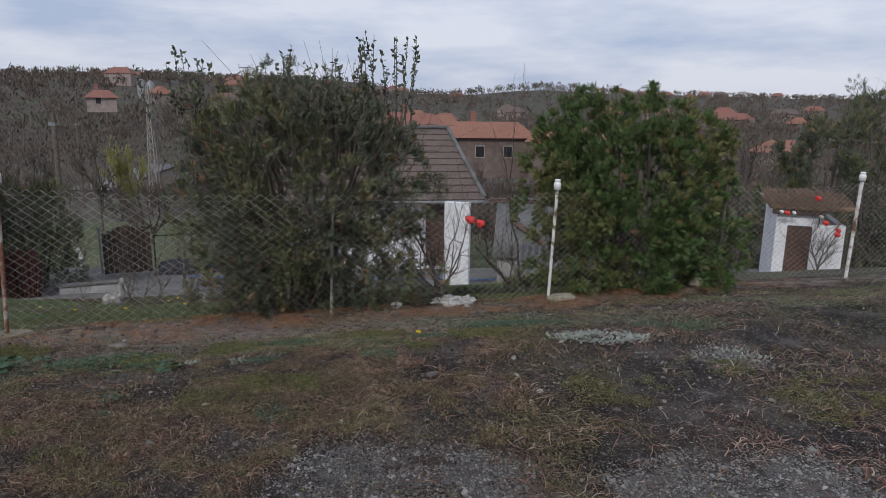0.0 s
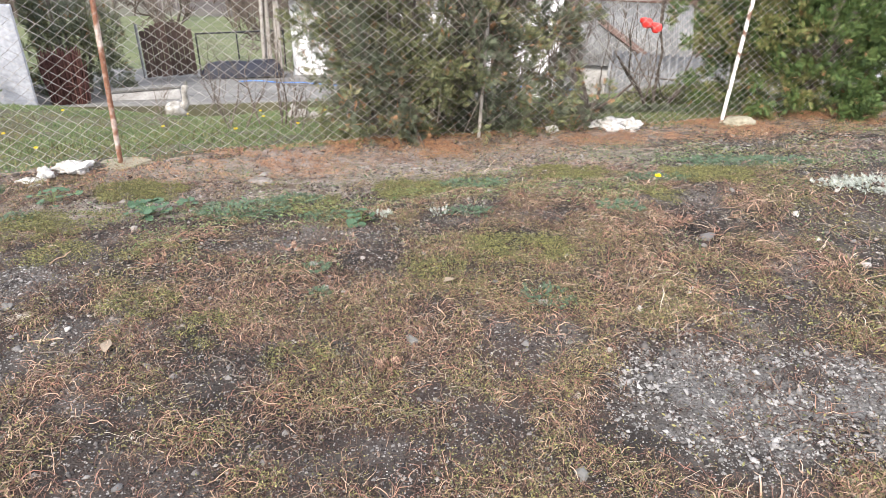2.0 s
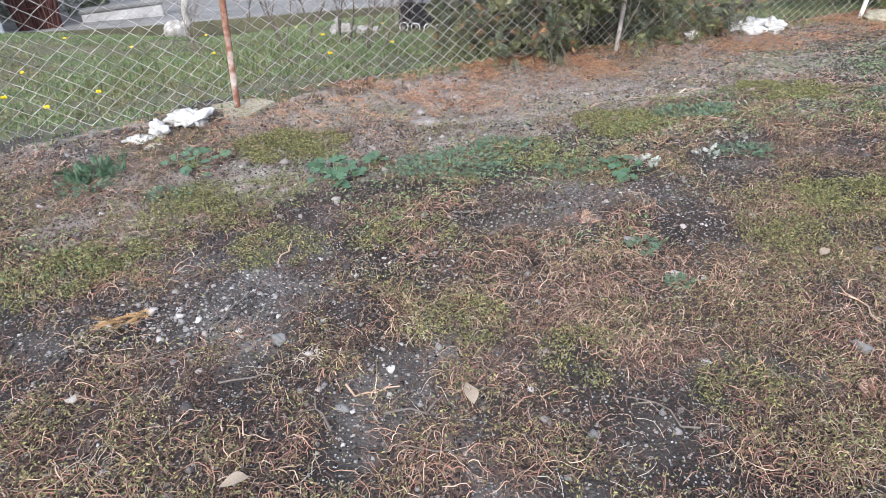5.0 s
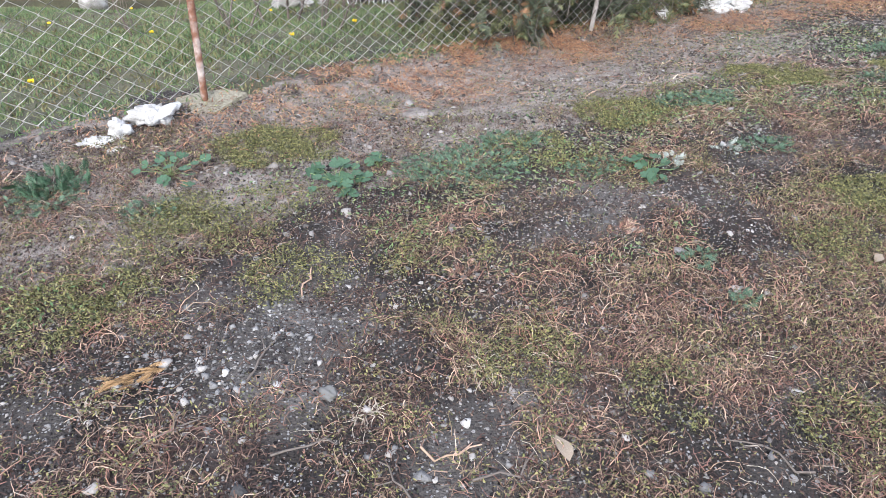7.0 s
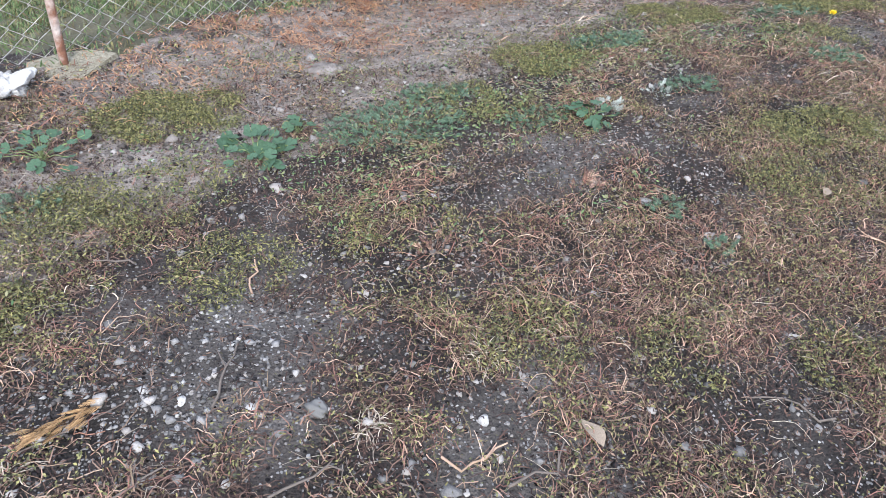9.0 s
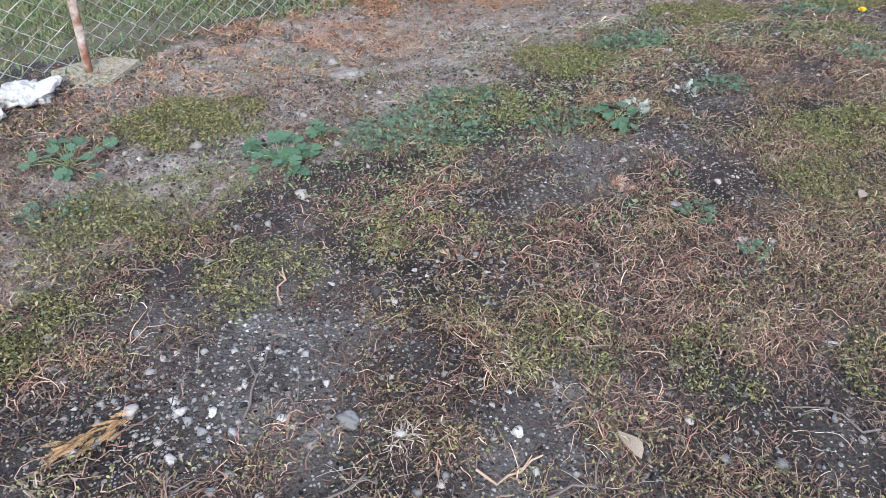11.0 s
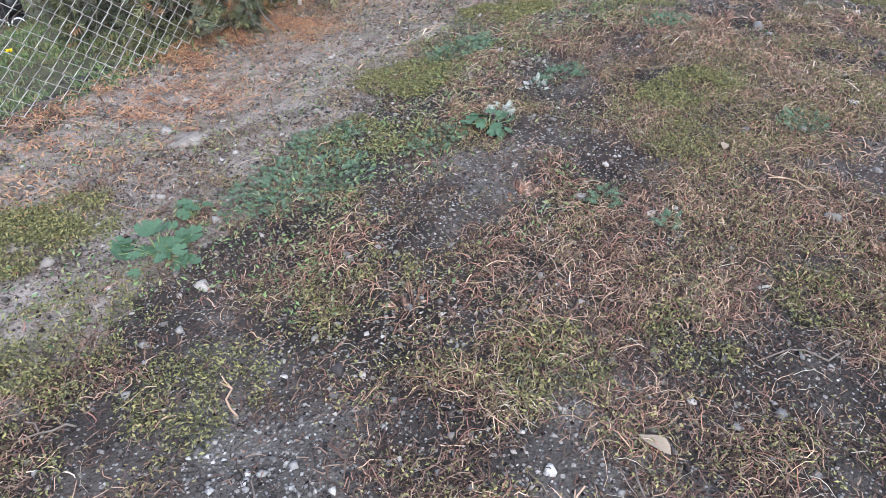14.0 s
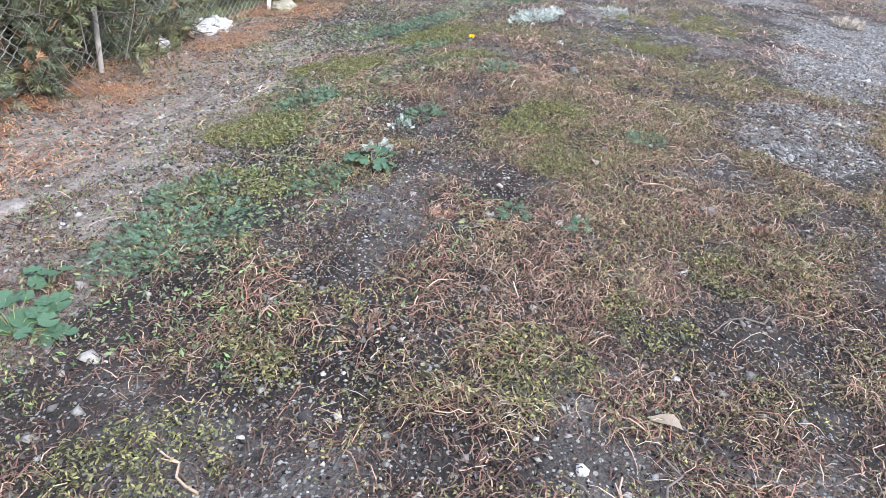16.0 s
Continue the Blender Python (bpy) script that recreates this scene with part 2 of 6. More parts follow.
M = dict(
    soil=soil_mat("soil", [(0.014, 0.0125, 0.012), (0.046, 0.0405, 0.037), (0.14, 0.127, 0.117)], (0.25, 0.242, 0.235, 1), 0.18, (0.056, 0.042, 0.037, 1)),
    dust=mat("pale_dry_soil", [(0.11, 0.096, 0.085), (0.18, 0.158, 0.142), (0.26, 0.235, 0.215)], 5, 0.95, 0.7, 60, spec=0.15),
    grass=mat("grass_soil", [(0.045, 0.040, 0.03), (0.07, 0.068, 0.038), (0.10, 0.088, 0.055)], 1.2, 0.95, 0.8, 40),
    lawn=mat("rough_lawn", [(0.05, 0.06, 0.028), (0.085, 0.10, 0.042), (0.12, 0.125, 0.06)], 0.5, 0.95, 0.6, 12),
    field=mat("far_field", [(0.05, 0.042, 0.037), (0.075, 0.062, 0.052), (0.07, 0.07, 0.045), (0.10, 0.084, 0.07)], 0.05, 0.95, 0.4, 2),
    stem=mat("dry_stem", [(0.03, 0.019, 0.018), (0.105, 0.055, 0.045), (0.24, 0.118, 0.088), (0.13, 0.078, 0.062), (0.43, 0.29, 0.205), (0.15, 0.112, 0.07), (0.045, 0.028, 0.025), (0.35, 0.20, 0.14), (0.62, 0.51, 0.38)], 1.6, 0.7, 0.0, island=0.5),
    runner=mat("creeping_stem", [(0.075, 0.034, 0.030), (0.19, 0.088, 0.066), (0.33, 0.175, 0.12), (0.46, 0.345, 0.25), (0.16, 0.105, 0.07), (0.12, 0.06, 0.05)], 3, 0.65, 0.0, island=0.65),
    clod=mat("soil_crumb", [(0.014, 0.013, 0.014), (0.035, 0.031, 0.031), (0.07, 0.063, 0.059), (0.17, 0.157, 0.147)], 30, 0.95, 0.0, island=0.85, spec=0.15),
    crumb=mat("dust_lump", [(0.03, 0.026, 0.025), (0.08, 0.07, 0.063), (0.165, 0.147, 0.134), (0.31, 0.287, 0.265)], 30, 0.95, 0.0, island=0.85, spec=0.15),
    straw=mat("straw", [(0.22, 0.185, 0.15), (0.46, 0.40, 0.32), (0.16, 0.13, 0.11)], 6, 0.75, 0.0, island=0.85),
    litter=mat("dry_litter", [(0.012, 0.008, 0.008), (0.045, 0.026, 0.021), (0.10, 0.06, 0.045), (0.24, 0.17, 0.125)], 6, 0.85, 0.0, island=0.85),
    mini=mat("mat_leaf", [(0.022, 0.026, 0.013), (0.06, 0.066, 0.029), (0.12, 0.122, 0.047), (0.25, 0.23, 0.09), (0.07, 0.054, 0.036)], 6, 0.65, 0.0, island=0.85),
    herb=mat("herb_leaf", [(0.025, 0.046, 0.020), (0.07, 0.125, 0.048), (0.14, 0.20, 0.075), (0.20, 0.185, 0.10), (0.062, 0.115, 0.06)], 3, 0.6, 0.0, island=0.8),
    blue=mat("feathery_leaf", [(0.03, 0.055, 0.034), (0.07, 0.115, 0.07), (0.125, 0.18, 0.12)], 6, 0.7, 0.0, island=0.8),
    mallow=mat("mallow_leaf", [(0.024, 0.056, 0.030), (0.045, 0.088, 0.048), (0.075, 0.125, 0.072)], 30, 0.6, 0.15, island=0.5),
    silver=mat("silver_leaf", [(0.20, 0.23, 0.20), (0.31, 0.34, 0.30), (0.44, 0.47, 0.43)], 8, 0.7, 0.0, island=0.8),
    needle=mat("fallen_needle", [(0.10, 0.05, 0.036), (0.22, 0.10, 0.06), (0.35, 0.19, 0.10), (0.48, 0.30, 0.17)], 6, 0.75, 0.0, island=0.85),
    pebble=mat("pebble", [(0.085, 0.082, 0.082), (0.14, 0.135, 0.13), (0.19, 0.18, 0.17), (0.26, 0.235, 0.21), (0.42, 0.41, 0.39)], 40, 0.8, 0.3, island=0.85),
    chipping=mat("gravel_stone", [(0.03, 0.028, 0.027), (0.10, 0.096, 0.092), (0.17, 0.163, 0.157), (0.24, 0.231, 0.222), (0.37, 0.36, 0.345)], 40, 0.85, 0.3, island=0.85),
    rockw=mat("pale_rock", [(0.24, 0.225, 0.20), (0.43, 0.42, 0.40), (0.62, 0.62, 0.61)], 14, 0.9, 0.9, 40),
    slab=mat("footing_concrete", [(0.15, 0.135, 0.095), (0.27, 0.245, 0.18), (0.36, 0.34, 0.27)], 12, 0.9, 0.6, 60),
    wire=mat("galvanised_wire", [(0.25, 0.238, 0.22), (0.43, 0.41, 0.38)], 20, 0.55, 0.0, metal=0.1),
    rust=mat("rusty_steel", [(0.10, 0.05, 0.035), (0.19, 0.09, 0.055), (0.42, 0.36, 0.32)], 7, 0.85, 0.4, 80, rampw=(0.36, 0.63)),
    chip=mat("chipped_white_paint", [(0.16, 0.09, 0.06), (0.50, 0.47, 0.43), (0.66, 0.64, 0.61)], 9, 0.75, 0.4, 60, rampw=(0.42, 0.56)),
    porc=mat("porcelain", [(0.72, 0.73, 0.71), (0.82, 0.83, 0.81)], 10, 0.3, 0.0, spec=0.5),
    frond=mat("thuja_frond", [(0.022, 0.046, 0.018), (0.05, 0.09, 0.028), (0.095, 0.138, 0.04), (0.14, 0.16, 0.058)], 5, 0.65, 0.0, island=0.4),
    frondy=mat("yellowing_frond", [(0.05, 0.075, 0.025), (0.11, 0.13, 0.04), (0.18, 0.175, 0.065), (0.16, 0.12, 0.06)], 5, 0.65, 0.0, island=0.5),
    frondd=mat("dark_frond", [(0.04, 0.05, 0.03), (0.085, 0.10, 0.05), (0.165, 0.17, 0.075), (0.21, 0.175, 0.11)], 4, 0.7, 0.0, island=0.4),
    brownf=mat("dead_frond", [(0.20, 0.10, 0.05), (0.30, 0.17, 0.09)], 3, 0.8, 0.0, island=0.8),
    gleaf=mat("shrub_leaf", [(0.05, 0.065, 0.042), (0.09, 0.105, 0.065), (0.14, 0.145, 0.10)], 4, 0.6, 0.0, island=0.5),
    bark=mat("bark", [(0.07, 0.055, 0.045), (0.13, 0.105, 0.09), (0.19, 0.16, 0.14)], 12, 0.9, 0.5, 60),
    twig=mat("twig", [(0.085, 0.07, 0.06), (0.15, 0.125, 0.105)], 10, 0.9, 0.0, island=0.7),
    willow=mat("yellow_twig", [(0.20, 0.19, 0.07), (0.30, 0.28, 0.10)], 10, 0.9, 0.0, island=0.7),
    twigb=mat("brown_twig", [(0.075, 0.058, 0.05), (0.115, 0.09, 0.075), (0.15, 0.125, 0.10)], 10, 0.9, 0.0, island=0.7),
    lime=mat("limewash", [(0.55, 0.55, 0.53), (0.75, 0.75, 0.74)], 12, 0.9, 0.3, 40),
    wallw=mat("white_plaster", [(0.62, 0.62, 0.62), (0.77, 0.77, 0.78), (0.82, 0.82, 0.83)], 2.2, 0.9, 0.3, 25),
    # white wall of the left house, with its bluish shade put into the colour
    whitewash=mat("shaded_whitewash", [(0.27, 0.28, 0.305), (0.36, 0.37, 0.40), (0.43, 0.44, 0.475)], 2.2, 0.9, 0.3, 25),
    wallg=mat("grey_render", [(0.22, 0.21, 0.20), (0.33, 0.32, 0.31), (0.42, 0.41, 0.40)], 3, 0.9, 0.4, 25),
    plinth=mat("beige_concrete", [(0.27, 0.23, 0.17), (0.36, 0.32, 0.25)], 3, 0.9, 0.3, 30),
    conc=mat("yard_concrete", [(0.09, 0.088, 0.083), (0.135, 0.131, 0.123), (0.18, 0.175, 0.166)], 0.9, 0.9, 0.3, 30),
    rooftile=mat("weathered_roof_tile", [(0.10, 0.078, 0.07), (0.15, 0.115, 0.10), (0.19, 0.15, 0.135)], 2, 0.9, 0.3, 20, island=0.5),
    orange=mat("orange_roof_tile", [(0.19, 0.095, 0.07), (0.27, 0.135, 0.095), (0.31, 0.175, 0.13)], 0.8, 0.85, 0.3, 10, island=0.4),
    redroof=mat("dull_red_roof", [(0.20, 0.09, 0.07), (0.28, 0.14, 0.11)], 0.8, 0.85, 0.3, 10, island=0.4),
    asb=mat("corrugated_cement", [(0.09, 0.09, 0.09), (0.14, 0.14, 0.138), (0.20, 0.20, 0.195)], 2, 0.9, 0.2, 30),
    thatch=mat("brown_reed", [(0.12, 0.075, 0.05), (0.22, 0.14, 0.09), (0.28, 0.19, 0.13)], 6, 0.95, 0.5, 40),
    brownp=mat("brown_painted_wood", [(0.07, 0.04, 0.03), (0.13, 0.075, 0.055)], 5, 0.6, 0.2, 40),
    darkw=mat("dark_wood_plank", [(0.05, 0.032, 0.026), (0.10, 0.062, 0.05)], 5, 0.75, 0.3, 40, obj=True),
    greyw=mat("grey_wood", [(0.22, 0.20, 0.18), (0.34, 0.31, 0.28)], 6, 0.85, 0.3, 40),
    dark=mat("dark_opening", [(0.015, 0.015, 0.018), (0.03, 0.03, 0.034)], 3, 0.4, 0.0),
    tarp=mat("navy_sheet", [(0.008, 0.009, 0.016), (0.02, 0.023, 0.036)], 4, 0.5, 0.3, 10),
    hose=mat("blue_hose", [(0.06, 0.16, 0.45), (0.10, 0.24, 0.55)], 5, 0.4, 0.0),
    red=mat("red_plastic_flower", [(0.65, 0.03, 0.03), (0.8, 0.06, 0.05)], 20, 0.5, 0.0),
    yellow=mat("yellow_petal", [(0.75, 0.55, 0.02), (0.85, 0.68, 0.04)], 20, 0.6, 0.0),
    steel=mat("grey_paint_steel", [(0.18, 0.19, 0.19), (0.30, 0.30, 0.30)], 5, 0.6, 0.0, metal=0.4),
    green=mat("green_paint", [(0.03, 0.09, 0.06), (0.05, 0.13, 0.08)], 5, 0.6, 0.0),
    black=mat("black_plastic", [(0.015, 0.015, 0.017), (0.03, 0.03, 0.034)], 5, 0.45, 0.0),
    road=mat("pale_road", [(0.15, 0.145, 0.14), (0.22, 0.212, 0.205)], 0.3, 0.95, 0.1, 4),
    dingy=mat("dingy_white_paint", [(0.13, 0.12, 0.10), (0.28, 0.265, 0.24), (0.46, 0.45, 0.43)], 9, 0.85, 0.5, 40),
    maroon=mat("maroon_twig", [(0.05, 0.022, 0.02), (0.10, 0.042, 0.036), (0.15, 0.075, 0.06)], 10, 0.85, 0.0, island=0.7),
    oldleaf=mat("olive_brown_leaf", [(0.045, 0.040, 0.022), (0.10, 0.088, 0.040), (0.165, 0.15, 0.06), (0.13, 0.088, 0.052)], 6, 0.7, 0.0, island=0.85),
    cedar=mat("dry_cedar_spray", [(0.22, 0.13, 0.06), (0.37, 0.24, 0.12)], 20, 0.8, 0.0, island=0.6),
    leafdry=mat("dry_leaf", [(0.16, 0.125, 0.095), (0.26, 0.21, 0.155)], 30, 0.8, 0.2),
    farwall=mat("far_plaster", [(0.15, 0.115, 0.10), (0.30, 0.245, 0.22)], 0.2, 0.9, 0.0, obj=True),
)

# ---- mesh helpers ----


def rng_of(seed):
    return np.random.default_rng(seed)


def mesh_np(name, verts, faces, material, smooth=False):
    """One mesh from arrays; faces is (n, 3) or (n, 4)."""
    verts, faces = np.asarray(verts, np.float32), np.asarray(faces, np.int32)
    me = bpy.data.meshes.new(name)
    n, k = faces.shape
    me.vertices.add(len(verts))
    me.vertices.foreach_set("co", verts.ravel())
    me.loops.add(n * k)
    me.loops.foreach_set("vertex_index", faces.ravel())
    me.polygons.add(n)
    me.polygons.foreach_set("loop_start", np.arange(0, n * k, k, dtype=np.int32))
    me.polygons.foreach_set("loop_total", np.full(n, k, np.int32))
    if smooth:
        me.polygons.foreach_set("use_smooth", np.ones(n, bool))
    me.materials.append(material)
    me.update(calc_edges=True)
    return me


def thing(name, label, category, m=None, group="", kind=""):
    ob = new(name)
    ob.empty_display_size = 0.1
    if m is not None:
        ob.matrix_world = m
    return tagged(ob, label, category, group, kind)


def child(name, me, parent, label="", kind=""):
    ob = new(name, me)
    ob.parent = parent
    return tagged(ob, label, kind=kind)


def part(name, bm, material, parent=None, label="", smooth=False, kind=""):
    me = bpy.data.meshes.new(name)
    bm.to_mesh(me)
    bm.free()
    me.materials.append(material)
    if smooth:
        for p in me.polygons:
            p.use_smooth = True
    return child(name, me, parent, label, kind)


def box_bm(x0, x1, y0, y1, z0, z1, bevel=0.0, bm=None):
    bm = bm or bmesh.new()
    r = bmesh.ops.create_cube(bm, size=1, matrix=Matrix.LocRotScale(((x0 + x1) / 2, (y0 + y1) / 2, (z0 + z1) / 2), None, (x1 - x0, y1 - y0, z1 - z0)))
    if bevel:
        es = list({e for v in r["verts"] for e in v.link_edges})
        bmesh.ops.bevel(bm, geom=es, offset=bevel, segments=2, affect='EDGES')
    return bm


def tubes(P, R, sides=3):
    """Tubes along the paths P (n, k, 3) with radii R (n, k): vertices and quads."""
    n, k, _ = P.shape
    T = np.gradient(P, axis=1)
    T /= np.linalg.norm(T, axis=2, keepdims=True) + 1e-9
    ref = np.where(np.abs(T[:, :1, 2:3]) > 0.8, np.array([1.0, 0.05, 0]), np.array([0.03, 0.02, 1.0]))
    U = np.cross(T, np.broadcast_to(ref, T.shape))
    U /= np.linalg.norm(U, axis=2, keepdims=True) + 1e-9
    W = np.cross(T, U)
    a = np.arange(sides) * 2 * np.pi / sides
    V = P[:, :, None] + R[:, :, None, None] * (U[:, :, None] * np.cos(a)[None, None, :, None] + W[:, :, None] * np.sin(a)[None, None, :, None])
    idx = np.arange(n * k * sides).reshape(n, k, sides)
    A, B = idx[:, :-1], idx[:, 1:]
    F = np.stack([A, np.roll(A, -1, 2), np.roll(B, -1, 2), B], -1)
    if sides == 2:
        F = F[:, :, :1]
    return V.reshape(-1, 3), F.reshape(-1, 4)


def scatter(base_v, base_f, pos, rot, scl):
    """Copies of a small base mesh (v, 3) at pos (n, 3), turned by rot (n, 3, 3), scaled by scl (n,) or (n, 3)."""
    n, v = len(pos), len(base_v)
    s = np.asarray(scl)
    s = s[:, None, None] if s.ndim == 1 else s[:, None, :]
    V = np.einsum('nij,nvj->nvi', rot, base_v[None] * s) + pos[:, None]
    F = (base_f[None] + (np.arange(n) * v)[:, None, None]).reshape(-1, base_f.shape[1])
    return V.reshape(-1, 3), F


def rots(r, n, tilt=0.4):
    """Random turns about z with a random tilt up to tilt radians."""
    a, b, c = r.uniform(0, 2 * np.pi, n), r.normal(0, tilt, n), r.normal(0, tilt, n)
    ca, sa, cb, sb, cc, sc = np.cos(a), np.sin(a), np.cos(b), np.sin(b), np.cos(c), np.sin(c)
    o, z = np.ones(n), np.zeros(n)
    Rz = np.stack([np.stack([ca, -sa, z], 1), np.stack([sa, ca, z], 1), np.stack([z, z, o], 1)], 1)
    Ry = np.stack([np.stack([cb, z, sb], 1), np.stack([z, o, z], 1), np.stack([-sb, z, cb], 1)], 1)
    Rx = np.stack([np.stack([o, z, z], 1), np.stack([z, cc, -sc], 1), np.stack([z, sc, cc], 1)], 1)
    return Rz @ Ry @ Rx


def frames_to(D, r):
    """Turns whose z axis points along D (n, 3), with a random spin."""
    D = D / (np.linalg.norm(D, axis=1, keepdims=True) + 1e-9)
    h = r.normal(size=D.shape)
    X = np.cross(h, D)
    X /= np.linalg.norm(X, axis=1, keepdims=True) + 1e-9
    Y = np.cross(D, X)
    return np.stack([X, Y, D], 2)


def vnoise(x, y, s, seed=0):
    """Smooth value noise in 0..1, two octaves."""
    def one(x, y, k):
        xi, yi = np.floor(x), np.floor(y)
        xf, yf = x - xi, y - yi
        xf, yf = xf * xf * (3 - 2 * xf), yf * yf * (3 - 2 * yf)

        def h(a, b):
            t = np.sin(a * 127.1 + b * 311.7 + (seed + k) * 74.7) * 43758.5453
            return t - np.floor(t)
        return (h(xi, yi) * (1 - xf) + h(xi + 1, yi) * xf) * (1 - yf) + (h(xi, yi + 1) * (1 - xf) + h(xi + 1, yi + 1) * xf) * yf
    x, y = np.asarray(x, float) / s, np.asarray(y, float) / s
    return 0.6 * one(x, y, 0) + 0.4 * one(x * 2.3 + 5.2, y * 2.3 + 1.7, 1)


# ---- the ground ----
GRAVEL = ((-0.36, 2.70, 0.42), (0.12, 2.66, 0.40), (0.95, 2.6, 0.40), (1.5, 2.5, 0.52), (2.4, 2.5, 0.62), (3.4, 2.3, 0.9), (-3.2, 3.22, 0.19), (-2.98, 3.3, 0.14), (1.8, 4.1, 0.25), (4.6, 3.4, 0.8))
FX = [-14, -8, -4.6, -3.37, -1.1, 1.04, 3.02, 4.72, 9.5, 16]
FY = [0.2, 2.85, 4.34, 4.935, 6.1, 6.81, 7.42, 7.80, 8.9, 10.4]


def fence_y(x):
    return np.interp(x, FX, FY)


def smooth(a, b, v):
    t = np.clip((np.asarray(v, float) - a) / (b - a), 0, 1)
    return t * t * (3 - 2 * t)


def height(x, y):
    """The lie of the land: trodden yard, its bank at the fence, the slope down to the neighbours, the valley and far hills."""
    x, y = np.asarray(x, float), np.asarray(y, float)
    d = (fence_y(x) - y) * 0.9
    edge = np.interp(x, [-3.4, -1.1, 1.0, 4.7], [-0.185, -0.36, -0.41, -0.38])
    yard = edge * (1 - smooth(0.0, 2.3, d))
    u = np.maximum(-d, 0)
    drop = np.interp(u, [0, 5, 6.5, 9.5, 25, 60, 130, 260, 480, 700, 1000, 3000], [0, -1.35, -2.0, -2.75, -4.6, -8.5, -11, -8, 4, 14, 19, 26])
    left = smooth(-20, -160, x) * smooth(60, 300, y) * 13 + smooth(-30, -220, x) * smooth(20, 160, y) * 3
    hill = (vnoise(x, y, 130, 3) - 0.5) * 10 * smooth(120, 500, u) + (vnoise(x, y, 14, 5) - 0.5) * 0.8 * smooth(12, 40, u)
    rough = (vnoise(x, y, 0.55, 1) - 0.5) * 0.035 + (vnoise(x, y, 0.14, 2) - 0.5) * 0.018 + (vnoise(x, y, 0.05, 8) - 0.5) * 0.011
    drop = drop - 0.6 * smooth(4.5, 7.5, x) * smooth(2.5, 5.0, u) * smooth(60, 20, u)
    drop = drop + 0.42 * smooth(-4.3, -7.2, x) * smooth(0.3, 4.0, u) * smooth(8.5, 6.0, u)
    hill = hill + 7 * np.exp(-((x - 100) / 75) ** 2 - ((y - 700) / 110) ** 2)
    return yard + drop + left + hill + rough * smooth(40, 8, np.hypot(x, y - 4))


def axis(lo, hi, step, out_lo, out_hi, grow=1.16):
    c = list(np.arange(lo, hi + step / 2, step))
    s, v = step, hi
    while v < out_hi:
        s *= grow
        v += s
        c.append(min(v, out_hi))
    s, v = step, lo
    low = []
    while v > out_lo:
        s *= grow
        v -= s
        low.append(max(v, out_lo))
    return np.array(low[::-1] + c)


def build_ground():
    xs, ys = axis(-5.2, 3.2, 0.028, -1600, 1600, 1.2), axis(1.7, 6.4, 0.028, -400, 2600, 1.2)
    X, Y = np.meshgrid(xs, ys)
    V = np.stack([X, Y, height(X, Y)], -1).reshape(-1, 3)
    ny, nx = X.shape
    i = np.arange(ny * nx).reshape(ny, nx)
    F = np.stack([i[:-1, :-1], i[:-1, 1:], i[1:, 1:], i[1:, :-1]], -1).reshape(-1, 4)
    me = mesh_np("ground", V, F, M["soil"], True)
    me.materials.append(M["grass"])
    me.materials.append(M["field"])
    me.materials.append(M["lawn"])
    c = V[F].mean(1)
    d = fence_y(c[:, 0]) - c[:, 1] + (vnoise(c[:, 0], c[:, 1], 0.4, 9) - 0.5) * 0.8
    k = np.where(d > -0.25, 0, np.where(d > -12, 1, 2)).astype(np.int32)
    k[(c[:, 1] > 14.5) & (c[:, 1] < 44) & (c[:, 0] > -30) & (c[:, 0] < 2)] = 3
    gap = fence_y(V[:, 0]) - V[:, 1]
    dry = np.exp(-((gap - 0.85) / 0.40) ** 2) * smooth(-4.6, -3.2, V[:, 0]) * smooth(0.8, -0.8, V[:, 0]) * 1.25 + 0.62 * np.exp(-((gap - 0.1) / 0.45) ** 2)
    pit = np.zeros(len(V))
    for gx, gy, rad in [g for g in GRAVEL if g[0] > -1]:
        pit = np.maximum(pit, 1.1 * (1 - np.hypot(V[:, 0] - gx, V[:, 1] - gy) / (rad * 1.25)))
    for nm, val in (("dry", dry), ("gravel", np.clip(pit, 0, 1))):
        at = me.attributes.new(nm, 'FLOAT', 'POINT')
        at.data.foreach_set("value", val.astype(np.float32))
    me.polygons.foreach_set("material_index", k)
    return tagged(new("ground", me), "trodden grey-brown soil yard sloping down to a grassy bank and valley", "ground", kind="structure")


build_ground()

# ---- concrete yard of the neighbours ----


def build_yard_slab():
    xs, ys = np.linspace(-9.5, 10.5, 41), np.linspace(0, 1, 15)
    near = np.interp(xs, [-9.5, -6.5, -3.0, 3.0, 10.5], [11.0, 11.6, 13.0, 13.4, 14.2])
    far = np.interp(xs, [-9.5, 10.5], [16.6, 18.5])
    X = np.repeat(xs[None], 15, 0)
    Y = near[None] + (far - near)[None] * ys[:, None]
    Z = -1.98 - 0.135 * (Y - 11.9) - 0.02 * X * 0
    top = np.stack([X, Y, Z], -1)
    low = top[:1] - np.array([0, 0, 0.5])
    V = np.concatenate([low, top]).reshape(-1, 3)
    i = np.arange(16 * 41).reshape(16, 41)
    F = np.stack([i[:-1, :-1], i[:-1, 1:], i[1:, 1:], i[1:, :-1]], -1).reshape(-1, 4)
    me = mesh_np("yard_pavement", V, F, M["conc"])
    # front riser takes the grass-soil colour, darker than the paving
    me.materials.append(M["grass"])
    me.polygons.foreach_set("material_index", np.repeat([1, 0], [40, len(F) - 40]).astype(np.int32))
    return tagged(new("yard_pavement", me), "worn grey concrete paving of the neighbours' yard", "pavement", kind="structure")


build_yard_slab()

# ---- chain-link fence ----

